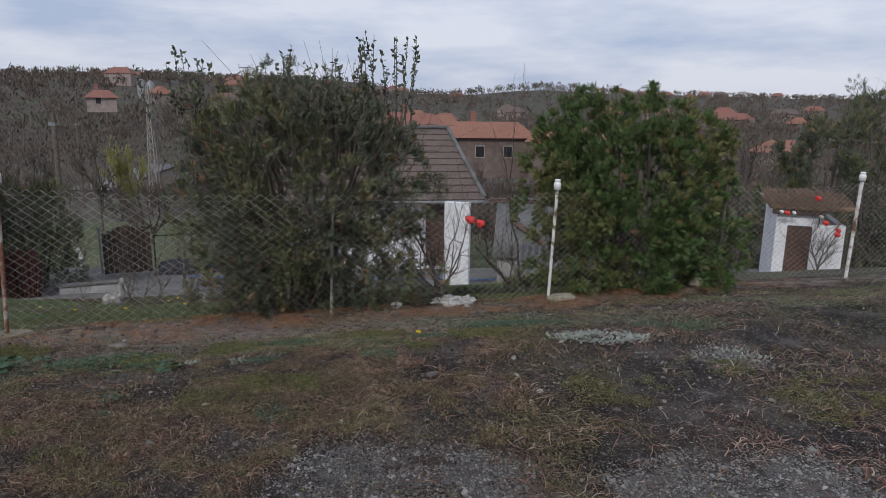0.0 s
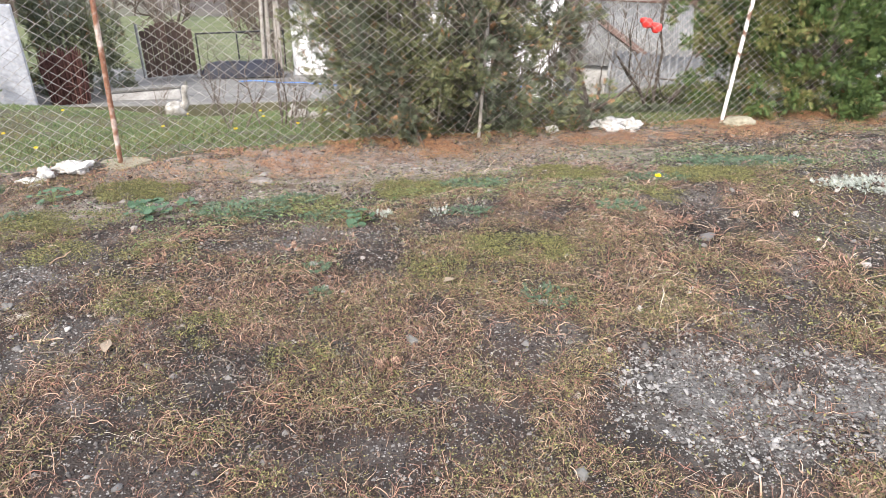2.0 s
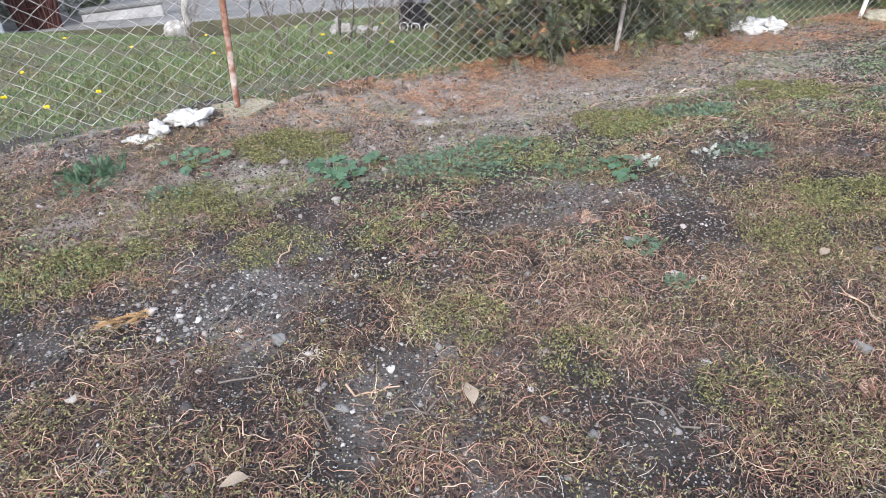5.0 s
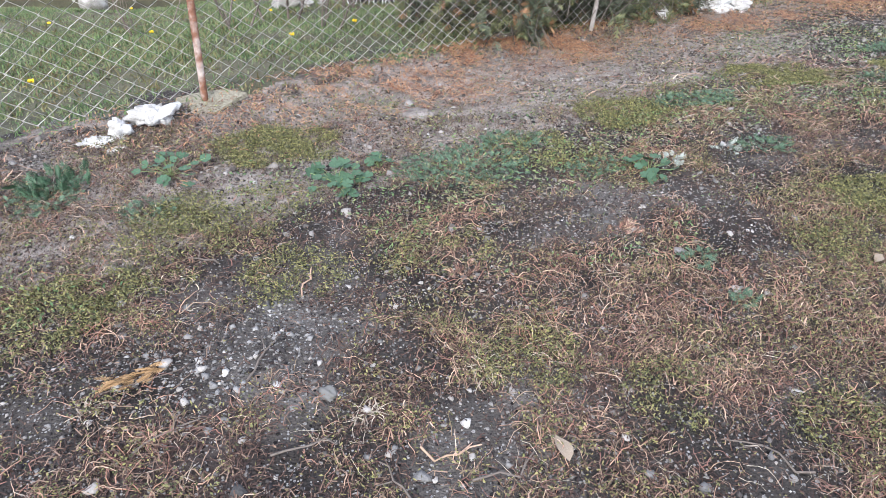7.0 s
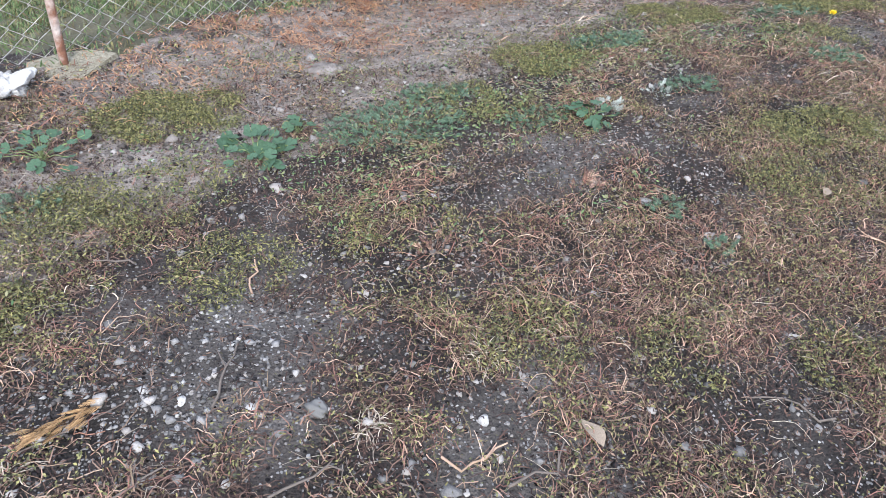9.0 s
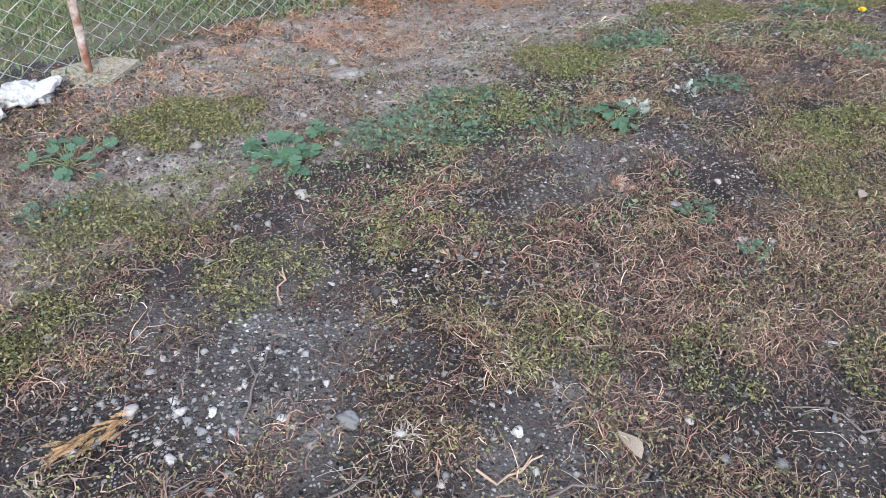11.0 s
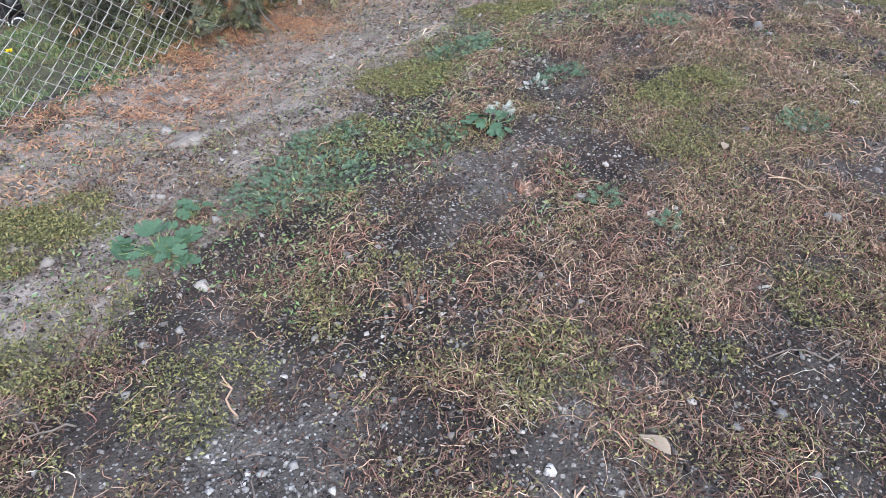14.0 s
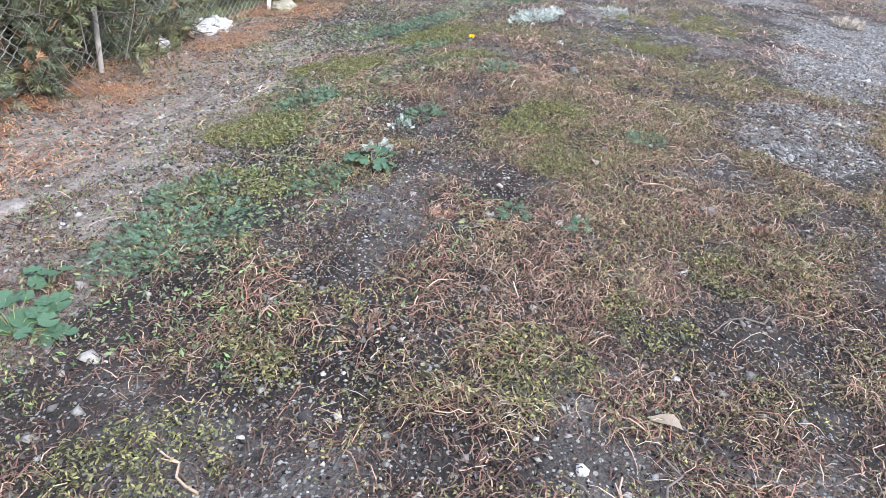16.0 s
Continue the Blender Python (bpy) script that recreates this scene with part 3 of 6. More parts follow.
def fence_mesh(x0, x1, hgt, w=0.043, step=0.033):
    """Woven zigzag wires between two points of the fence line."""
    p0, p1 = np.array([x0, float(fence_y(x0))]), np.array([x1, float(fence_y(x1))])
    L = np.linalg.norm(p1 - p0)
    n, rows = int(L / w), int(hgt / step)
    k = np.arange(rows + 1)
    s = (np.arange(n)[:, None] + 0.5 + np.where((k[None] + np.arange(n)[:, None]) % 2 == 0, -0.53, 0.53)) * w
    s = np.clip(s + 0.004 * np.sin(np.arange(n)[:, None] * 1.7 + k[None]), 0, L)
    t = s / L
    x, y = p0[0] + (p1[0] - p0[0]) * t, p0[1] + (p1[1] - p0[1]) * t
    gz = np.interp(s, np.linspace(0, L, 12), height(np.linspace(p0[0], p1[0], 12), np.linspace(p0[1], p1[1], 12) - 0.02))
    sag = 0.05 * np.sin(np.pi * t) * (k[None] / rows)
    z = gz + 0.03 + k[None] * step - sag
    nrm = np.array([-(p1 - p0)[1], (p1 - p0)[0]]) / L
    off = 0.0022 * np.where((k[None] + np.arange(n)[:, None]) % 2 == 0, 1, -1) + 0.035 * np.sin(t * 9 + x0) * np.sin(np.pi * t) * np.sin(k / rows * 3)[None]
    P = np.stack([x + nrm[0] * off, y + nrm[1] * off, z], -1)
    v, f = tubes(P, np.full(P.shape[:2], 0.0024), 3)
    # straining wire through the top
    m = np.linspace(0, 1, 24)
    top = np.stack([p0[0] + (p1[0] - p0[0]) * m, p0[1] + (p1[1] - p0[1]) * m, np.interp(m * L, np.linspace(0, L, 12), height(np.linspace(p0[0], p1[0], 12), np.linspace(p0[1], p1[1], 12) - 0.02)) + hgt - 0.03 - 0.05 * np.sin(np.pi * m)], -1)[None]
    v2, f2 = tubes(top, np.full((1, 24), 0.0008), 4)
    return np.concatenate([v, v2]), np.concatenate([f, f2 + len(v)])


def insulator_bm():
    """Ribbed porcelain cap, stood on a post's top."""
    prof = [(0.024, 0), (0.036, 0.0), (0.038, 0.06), (0.034, 0.07), (0.027, 0.075), (0.026, 0.083), (0.029, 0.087), (0.029, 0.099), (0.024, 0.105), (0.0, 0.107)]
    bm = bmesh.new()
    rings = []
    for r, z in prof:
        rings.append([bm.verts.new((max(r, 0.001) * math.cos(a * math.tau / 16), max(r, 0.001) * math.sin(a * math.tau / 16), z)) for a in range(16)])
    for a, b in zip(rings, rings[1:]):
        for i in range(16):
            bm.faces.new((a[i], a[(i + 1) % 16], b[(i + 1) % 16], b[i]))
    return bm


def build_fence():
    f = thing("chain_link_fence", "galvanised chain-link fence on thin rusty and white posts", "fence")
    xs = [-12, -6.4, -3.37, -1.1, 1.04, 3.02, 4.72, 7.2, 10.5, 14]
    for a, b in zip(xs, xs[1:]):
        v, q = fence_mesh(a, b, 1.10)
        child("wire_mesh", mesh_np("wire_mesh", v, q, M["wire"]), f)
    # posts: x, radius, height, lean along x and y, material, cap
    for x, r, h, lx, ly, mt, cap in ((-12, .02, 1.2, 0, 0, "rust", 0), (-6.4, .02, 1.2, .02, 0, "rust", 1), (-3.37, .0155, 1.17, .045, .03, "rust", 1), (-1.1, .015, 1.08, .03, .02, "greyw", 0),
                                     (1.04, .016, 1.16, .045, .02, "chip", 1), (3.02, .016, 1.12, .03, 0, "bark", 0), (4.72, .021, 1.16, .03, 0, "chip", 1), (7.2, .02, 1.16, 0, 0, "chip", 0), (10.5, .02, 1.16, 0, 0, "chip", 0)):
        y = float(fence_y(x)) - 0.03
        z = float(height(x, y))
        n = 7
        t = np.linspace(-0.25, 1, n)
        P = np.stack([x + lx * t, y + ly * t, z + h * t], -1)[None]
        v, q = tubes(P, np.full((1, n), r), 10)
        me = mesh_np("post", v, q, M[mt], True)
        p = child("post", me, f, {"rust": "rusty steel post", "chip": "post with flaking white paint", "bark": "dark weathered post", "greyw": "pale weathered post"}[mt])
        if cap:
            c = part("insulator_cap", insulator_bm(), M["porc"], p, "white porcelain insulator cap", True)
            c.location = (x + lx, y + ly, z + h - 0.02)
    return f


build_fence()

# ---- plants: woody ----


def frond_base(n=5, w=0.5):
    """A flat branching spray: a midrib leaflet with paired side leaflets, one unit long along z."""
    v, f = [], []

    def leaf(p, d, L, wd):
        p, d = np.array(p, float), np.array(d, float)
        s = np.array([d[2], 0, -d[0]]) * wd
        i = len(v)
        v.extend([p, p + d * L * 0.5 + s + np.array([0, .03, 0]), p + d * L, p + d * L * 0.5 - s])
        f.append([i, i + 1, i + 2, i + 3])
    leaf((0, 0, 0), (0, 0, 1), 1.0, 0.035)
    for k in range(n):
        h = 0.1 + 0.75 * k / n
        L = (0.62 - 0.4 * k / n) * w * 1.6
        for sgn in (-1, 1):
            leaf((0, 0.0, h), (sgn * 0.62, 0.0, 0.78), L, 0.036)
    return np.array(v, float), np.array(f)


FROND_V, FROND_F = frond_base()
SPRAY_V, SPRAY_F = frond_base(3)


def leaf_base():
    v = np.array([(0, 0, 0), (0.28, 0.05, 0.45), (0, -0.04, 1.0), (-0.28, 0.05, 0.45)], float)
    return v, np.array([[0, 1, 2, 3]])


LEAF_V, LEAF_F = leaf_base()


def bush(name, label, cx, cy, rx, ry, zt, seed, mats, n, fsize, lobes, flare=1.0, bottom=0.0, top_shoots=0, bare=0.0, brown=0.03, tuck=0.0, skirt=0, tufts=0, lobe=(0.16, 0.30)):
    """A dense evergreen: trunk stems, a crown of sprays on many overlapping lobes, some dead sprays."""
    r = rng_of(seed)
    z0 = float(height(cx, cy))
    H = zt - z0
    th = thing(name, label, "shrub")
    # stems
    k = 12
    a = r.uniform(0, 6.28, k)
    rad = r.uniform(0.1, 0.55, k)
    t = np.linspace(-0.05, 1, 7)
    P = np.stack([cx + np.cos(a)[:, None] * (0.06 + rad[:, None] * rx * np.maximum(t, 0) ** 1.2), cy + np.sin(a)[:, None] * (0.06 + rad[:, None] * ry * np.maximum(t, 0) ** 1.2), z0 + t[None] * H * r.uniform(0.6, 0.92, k)[:, None]], -1)
    P += r.normal(0, 0.03, P.shape) * t[None, :, None]
    v, q = tubes(P, np.linspace(0.045, 0.008, 7)[None].repeat(k, 0), 6)
    for i in range(k):
        v, q = tubes(P[i:i + 1], np.linspace(0.045, 0.008, 7)[None], 6)
        child("stem", mesh_np("stem", v, q, M["bark"], True), th)
    # crown points on lobes
    L = []
    for i in range(lobes):
        u = r.uniform(0.05, 0.93)
        w = math.sqrt(max(0.0, 1 - abs(2 * max(u, 0.28) - 0.72 - 0.28) ** 2.2 * 0.92)) * flare
        ang = r.uniform(0, 6.28)
        rr = r.uniform(0.45, 0.80)
        L.append((cx + math.cos(ang) * rx * w * rr, cy + math.sin(ang) * ry * w * rr, z0 + bottom + u * (H - bottom), r.uniform(*lobe) * (0.7 + 0.6 * (1 - u)) * rx))
    # low sprays leaning on the wire
    for i in range(skirt):
        px = cx + rx * r.uniform(-0.55, 0.75)
        L.append((px, max(cy - ry * 0.95, float(fence_y(px)) + r.uniform(-0.02, 0.22)), z0 + r.uniform(0.02, 0.42) * H, r.uniform(0.12, 0.2) * rx))
    L = np.array(L)
    pick = r.integers(0, len(L), n)
    d = r.normal(size=(n, 3))
    d /= np.linalg.norm(d, axis=1, keepdims=True)
    depth = r.uniform(0.35, 1.05, n) ** 0.5
    pos = L[pick, :3] + d * L[pick, 3:4] * np.array([1, 1, 1.5]) * depth[:, None]
    if tufts:
        # sprays gather in fist-sized tufts that lean outward
        seat = r.integers(0, tufts, n)
        d = r.normal(size=(n, 3)) + np.array([0, 0, 0.35])
        d /= np.linalg.norm(d, axis=1, keepdims=True)
        pos = pos[seat] + d * (0.075 * r.uniform(0.2, 1.0, n))[:, None]
    pos[:, 2] = np.clip(pos[:, 2], z0 + 0.04, None)
    if tuck:
        pull = 1 - tuck * smooth(0.5, 0.05, (pos[:, 2] - z0) / H)
        pos[:, 0] = np.where(pos[:, 0] < cx, cx + (pos[:, 0] - cx) * pull, pos[:, 0])
    out = pos - np.array([cx, cy, z0 + H * 0.35])
    out /= np.linalg.norm(out, axis=1, keepdims=True)
    dirs = out * 0.7 + d * 0.7 + np.array([0, 0, 0.3]) + r.normal(0, 0.35, (n, 3))
    R = frames_to(dirs, r)
    s = fsize * r.uniform(0.6, 1.35, n)
    sc = np.stack([s, s, s * r.uniform(0.7, 1.1, n)], 1)
    dead = r.uniform(size=n) < brown * (0.5 + 2.0 * (vnoise(pos[:, 0] * 1.0 + pos[:, 2], pos[:, 1] + pos[:, 2], 0.35, seed) > 0.62))
    mid = vnoise(pos[:, 0] + pos[:, 2] * 0.7, pos[:, 1] - pos[:, 2] * 0.6, 0.4, seed + 7) > 0.55
    names = ("crown", "crown_inner", "dead_spray")
    for nm, mk, sel in zip(names, mats, (~dead & ~mid, ~dead & mid, dead)):
        if sel.sum():
            v, q = scatter(SPRAY_V, SPRAY_F, pos[sel] - dirs[sel] * s[sel, None] * 0.3, R[sel], sc[sel])
            child(nm, mesh_np(nm, v, q, M[mk]), th, kind="stuff" if nm == "dead_spray" else "")
    # bare twigs poking out
    nt = int(bare)
    if nt:
        i = r.integers(0, n, nt)
        t = np.linspace(0, 1, 4)
        dd = dirs[i] + r.normal(0, 0.5, (nt, 3))
        P = pos[i][:, None] - dd[:, None] * 0.2 + dd[:, None] * t[None, :, None] * r.uniform(0.15, 0.45, nt)[:, None, None] + r.normal(0, 0.02, (nt, 4, 3))
        v, q = tubes(P, np.linspace(0.004, 0.0015, 4)[None].repeat(nt, 0), 3)
        child("bare_twig_rest", mesh_np("bare_twig_rest", v, q, M["twig"]), th, kind="stuff")
    # upright leafy shoots above the crown
    if top_shoots:
        ang = r.uniform(0, 6.28, top_shoots)
        cl = np.array([(-0.75, -0.2), (-0.1, 0.1), (0.25, 0), (0.55, -0.1), (0.7, 0.15)])[r.integers(0, 5, top_shoots)]
        bx, by = cx + (cl[:, 0] + r.normal(0, 0.07, top_shoots)) * rx * 0.85, cy + (cl[:, 1] + r.normal(0, 0.1, top_shoots)) * ry
        t = np.linspace(0, 1, 6)
        top = zt + r.uniform(-0.1, 0.42, top_shoots) + np.where(np.abs(cl[:, 0] - 0.62) < 0.1, 0.08, -0.08)
        P = np.stack([bx[:, None] + r.normal(0, 0.14, top_shoots)[:, None] * t, by[:, None] + r.normal(0, 0.1, top_shoots)[:, None] * t, (zt - 0.7) + (top - zt + 0.7)[:, None] * t], -1)
        shoots = []
        for i in range(top_shoots):
            v, q = tubes(P[i:i + 1], np.linspace(0.008, 0.002, 6)[None], 4)
            shoots.append(child("shoot", mesh_np("shoot", v, q, M["twig"]), th, "upright leafy shoot"))
        m = 34
        tt = r.uniform(0.35, 1.0, (top_shoots, m))
        j = np.clip((tt * 5).astype(int), 0, 4)
        fr = tt * 5 - j
        ar = np.arange(top_shoots)[:, None]
        lp = P[ar, j] * (1 - fr[..., None]) + P[ar, j + 1] * fr[..., None]
        for i in range(top_shoots):
            dd = r.normal(size=lp[i].shape) + np.array([0, 0, 0.9])
            v, q = scatter(LEAF_V, LEAF_F, lp[i], frames_to(dd, r), r.uniform(0.03, 0.065, m))
            child("foliage", mesh_np("foliage", v, q, M["gleaf"]), shoots[i])
    return th


bush("juniper", "large dull dark-green juniper bush with leafy shoots on top", -1.52, 6.82, 1.60, 1.12, 1.80, 11, ("frondd", "gleaf", "brownf"), 46000, 0.082, 130, 1.0, 0.0, 46, 2600, 0.05, 0.34, skirt=18, tufts=2600, lobe=(0.12, 0.24))
bush("thuja", "rounded bright-green thuja bush behind the fence", 2.10, 7.66, 1.40, 1.05, 1.66, 23, ("frond", "frondy", "brownf"), 44000, 0.09, 120, 1.06, 0.0, 0, 0, 0.03, skirt=8, tufts=1500, lobe=(0.14, 0.26))


def branches(r, start, direction, length, radius, levels, spread=0.6, kids=4, up=0.25):
    """Lists of paths (4 points) and radii of a bare tree."""
    paths, radii = [], []

    def grow(p, d, L, rad, lev):
        pts = [p]
        for i in range(4):
            d = d + r.normal(0, 0.12, 3) + np.array([0, 0, up * 0.12])
            d = d / np.linalg.norm(d)
            pts.append(pts[-1] + d * L / 4)
        paths.append(pts)
        radii.append(np.linspace(rad, rad * 0.5, 5))
        if lev <= 0:
            return
        for k in range(kids):
            j = 1 + int(r.integers(0, 4))
            nd = d + r.normal(0, spread, 3) + np.array([0, 0, up])
            nd = nd / np.linalg.norm(nd)
            grow(pts[j], nd, L * r.uniform(0.5, 0.8), rad * 0.5, lev - 1)
    grow(np.array(start, float), np.array(direction, float), length, radius, levels)
    return np.array(paths), np.array(radii)


def bare_tree(name, label, m, seed, size, mat_twig="twig", levels=4, kids=4, lime=False, up=0.25, trunk=0.3, stems=1, group="", category="tree", leaves=0, minr=0.0, thick_of=0.016, leaf_of=0.022):
    """A leafless tree of unit scale size: trunk and limbs, then a crown of fine twigs."""
    r = rng_of(seed)
    th = thing(name, label, category, m, group)
    PP, RR = [], []
    for s in range(stems):
        d = np.array([r.normal(0, 0.08 if stems == 1 else 0.35), r.normal(0, 0.08 if stems == 1 else 0.35), 1.0])
        P, R = branches(r, (r.normal(0, 0.03) * stems, r.normal(0, 0.03) * stems, -0.1), d / np.linalg.norm(d), size * trunk, size * thick_of, levels, 0.6, kids, up)
        PP.append(P)
        RR.append(R)
    P, R = np.concatenate(PP), np.concatenate(RR)
    thick = R[:, 0] > size * thick_of * 0.28
    R = np.maximum(R, minr)
    if stems > 1:
        # one part for each stem that rises from the ground
        for Ps, Rs in zip(PP, RR):
            k = Rs[:, 0] > size * thick_of * 0.28
            v, q = tubes(Ps[k], np.maximum(Rs[k], minr), 6)
            child("stem", mesh_np("stem", v, q, M["bark"], True), th)
    else:
        v, q = tubes(P[thick], R[thick], 6)
        child("trunk", mesh_np("trunk", v, q, M["bark"], True), th)
    v, q = tubes(P[~thick], R[~thick], 3)
    child("crown", mesh_np("crown", v, q, M[mat_twig]), th, "bare twigs")
    if lime:
        n = int(lime / (size * trunk / 4)) + 2
        pts = P[0][:max(2, min(5, n))]
        t = np.linspace(0, 1, 6)
        sp = np.stack([np.interp(t, np.linspace(0, 1, len(pts)), pts[:, k]) for k in range(3)], -1)
        v, q = tubes(sp[None], np.full((1, 6), size * 0.016 * 1.12), 8)
        child("limewash", mesh_np("limewash", v, q, M["lime"], True), th, "whitewashed lower trunk")
    if leaves:
        ends = P[~thick][:, 2:].reshape(-1, 3)
        i = r.integers(0, len(ends), leaves)
        v, q = scatter(LEAF_V, LEAF_F, ends[i] + r.normal(0, size * 0.02, (leaves, 3)), frames_to(r.normal(size=(leaves, 3)), r), r.uniform(0.6, 1.3, leaves) * size * leaf_of)
        child("leaves", mesh_np("leaves", v, q, M["gleaf"]), th, "sparse dark leaves")
    return th


def at_ground(x, y, rz=0.0, dz=0.0, s=1.0):
    return pose(x, y, float(height(x, y)) + dz, 0, 0, rz) @ Matrix.Diagonal((s, s, s, 1))


# ---- buildings ----


def wall_frame(p0, p1, z):
    """A pose at p0, x along to p1, y into the house."""
    a = math.degrees(math.atan2(p1[1] - p0[1], p1[0] - p0[0]))
    return pose(p0[0], p0[1], z, 0, 0, a), math.dist(p0, p1)


def wall_with_holes(L, z0, z1, t, holes, y=0.0):
    """A wall along x with rectangular openings (x0, x1, z0, z1), built of blocks round them."""
    bm = bmesh.new()
    xs = sorted({0.0, L, *[h[0] for h in holes], *[h[1] for h in holes]})
    for a, b in zip(xs, xs[1:]):
        hs = sorted([h for h in holes if h[0] < b - 1e-6 and h[1] > a + 1e-6], key=lambda h: h[2])
        z = z0
        for h in hs:
            if h[2] > z:
                box_bm(a, b, y, y + t, z, h[2], 0, bm)
            z = h[3]
        if z < z1:
            box_bm(a, b, y, y + t, z, z1, 0, bm)
    bmesh.ops.remove_doubles(bm, verts=bm.verts, dist=1e-4)
    return bm


def tiled_slope(parent, a, b, c, d, rows, material, lift=0.035, over=0.04):
    """Overlapping courses, each a part of its own, on the quad a-b (eave) to d-c (ridge)."""
    a, b, c, d = (Vector(p) for p in (a, b, c, d))
    n = (b - a).cross(d - a).normalized()
    for i in range(rows):
        t0, t1 = i / rows, (i + 1) / rows
        l0, r0, l1, r1 = a.lerp(d, t0), b.lerp(c, t0), a.lerp(d, t1), b.lerp(c, t1)
        up = (d - a).normalized() * over
        k = max(2, int((r0 - l0).length / 0.22))
        bm = bmesh.new()
        lo, hi, un = [], [], []
        for s in range(k + 1):
            u = s / k
            w = 0.012 * (s % 2)
            lo.append(bm.verts.new(l0.lerp(r0, u) + n * (lift + w)))
            hi.append(bm.verts.new(l1.lerp(r1, u) + n * 0.006 + up))
            un.append(bm.verts.new(l0.lerp(r0, u)))
        for s in range(k):
            bm.faces.new((lo[s], lo[s + 1], hi[s + 1], hi[s]))
            bm.faces.new((un[s], un[s + 1], lo[s + 1], lo[s]))
        part("tile_course", bm, material, parent)


def hip_roof(w0, w1, d0, d1, e, inset, rh):
    """A plain closed hip roof in one mesh."""
    bm = bmesh.new()
    v = [bm.verts.new(p) for p in ((w0, d0, e), (w1, d0, e), (w1, d1, e), (w0, d1, e), (w0 + inset, (d0 + d1) / 2, e + rh), (w1 - inset, (d0 + d1) / 2, e + rh))]
    for f in ((0, 1, 5, 4), (2, 3, 4, 5), (1, 2, 5), (3, 0, 4), (3, 2, 1, 0)):
        bm.faces.new([v[q] for q in f])
    return bm


def build_house():
    m, L = wall_frame((-5.1, 16.35), (0.62, 17.35), -2.8)
    h = thing("house", "low whitewashed house with weathered brown tiled hip roof", "house", m)
    door, win = (4.62, 5.16, 0.18, 1.86), (0.65, 1.5, 1.02, 1.75)
    part("wall", wall_with_holes(L, 0.0, 1.95, 0.25, [door, win]), M["wallw"], h, "flaking white plaster")
    for q in ((0, 0.25, 0.25, 5.6), (L - 0.25, L, 0.25, 5.6), (0.25, L - 0.25, 5.35, 5.6)):
        part("wall", box_bm(*q, 0.0, 1.95), M["wallw"], h)
    part("plinth", box_bm(-0.02, L + 0.02, -1.35, 0.0, -0.6, 0.10, 0.02), M["plinth"], h, "beige concrete footing strip")
    d = part("door", box_bm(door[0], door[1], 0.08, 0.13, door[2], door[3], 0.008), M["brownp"], h, "dark brown wooden door")
    bm = box_bm(door[0] + .07, door[1] - .07, 0.06, 0.08, .35, .85, 0.006)
    box_bm(door[0] + .07, door[1] - .07, 0.06, 0.08, .98, 1.6, 0.006, bm)
    part("door_panel", bm, M["brownp"], d)
    w = part("window", wall_with_holes(win[1] - win[0], 0, win[3] - win[2], .06, [(.06, .40, .06, .67), (.45, .79, .06, .67)]), M["brownp"], h, "brown wooden window")
    w.location = (win[0], 0.06, win[2])
    part("pane", box_bm(.06, .79, .025, .035, .06, .67), M["dark"], w, "dark pane")
    part("sill", box_bm(win[0] - .05, win[1] + .05, -.06, .06, win[2] - .05, win[2] - .003, .008), M["wallw"], h)
    # hip roof
    e0, ridge, o = 1.98, 3.66, 0.32
    a, b, c, dd = (-o, -o, e0), (L + o, -o, e0), (L + o, 5.6 + o, e0), (-o, 5.6 + o, e0)
    r0, r1 = (1.6, 2.8, ridge), (L - 0.15, 2.8, ridge)
    roof = part("roof", box_bm(L * .3, L * .6, 2.2, 3.2, e0, e0 + .3), M["greyw"], h, "weathered brown tile roof")
    for q in ((a, b, r1, r0), (c, dd, r0, r1), (b, c, r1, r1), (dd, a, r0, r0)):
        tiled_slope(roof, *q, 11, M["rooftile"])
    for p, q in ((b, r1), (a, r0), (r0, r1)):
        P = np.linspace(np.array(p), np.array(q), 14)[None] + np.array([0, 0, 0.05])
        P[0, ::2] += np.array([0, 0, .012])
        v, f = tubes(P, np.full((1, 14), 0.055), 8)
        child("ridge_cap", mesh_np("ridge_cap", v, f, M["asb"], True), h, "pale ridge tiles")
    part("soffit", box_bm(-o, L + o, -o, 5.6 + o, e0 - .06, e0 - .012), M["greyw"], h)
    P = np.array([[-o - .02, -o - .06, e0 - .02], [L / 2, -o - .06, e0 - .03], [L + o, -o - .06, e0 - .04]])[None]
    v, f = tubes(P, np.full((1, 3), .045), 8)
    child("gutter", mesh_np("gutter", v, f, M["steel"], True), h)
    return h


build_house()


def corrugated(w, l, pitch=0.10, amp=0.02, n=6):
    """A corrugated sheet: waves along x, length along y, with a small thickness."""
    k = int(w / pitch * 8) + 1
    x = np.linspace(0, w, k)
    z = amp * np.sin(x / pitch * 2 * np.pi)
    rows = []
    for y, dz in ((0, -.008), (0, 0), (l, 0), (l, -.008)):
        rows.append(np.stack([x, np.full(k, y), z + dz], -1))
    V = np.concatenate(rows)
    i = np.arange(4 * k).reshape(4, k)
    F = np.stack([i[:-1, :-1], i[:-1, 1:], i[1:, 1:], i[1:, :-1]], -1).reshape(-1, 4)
    return V, F


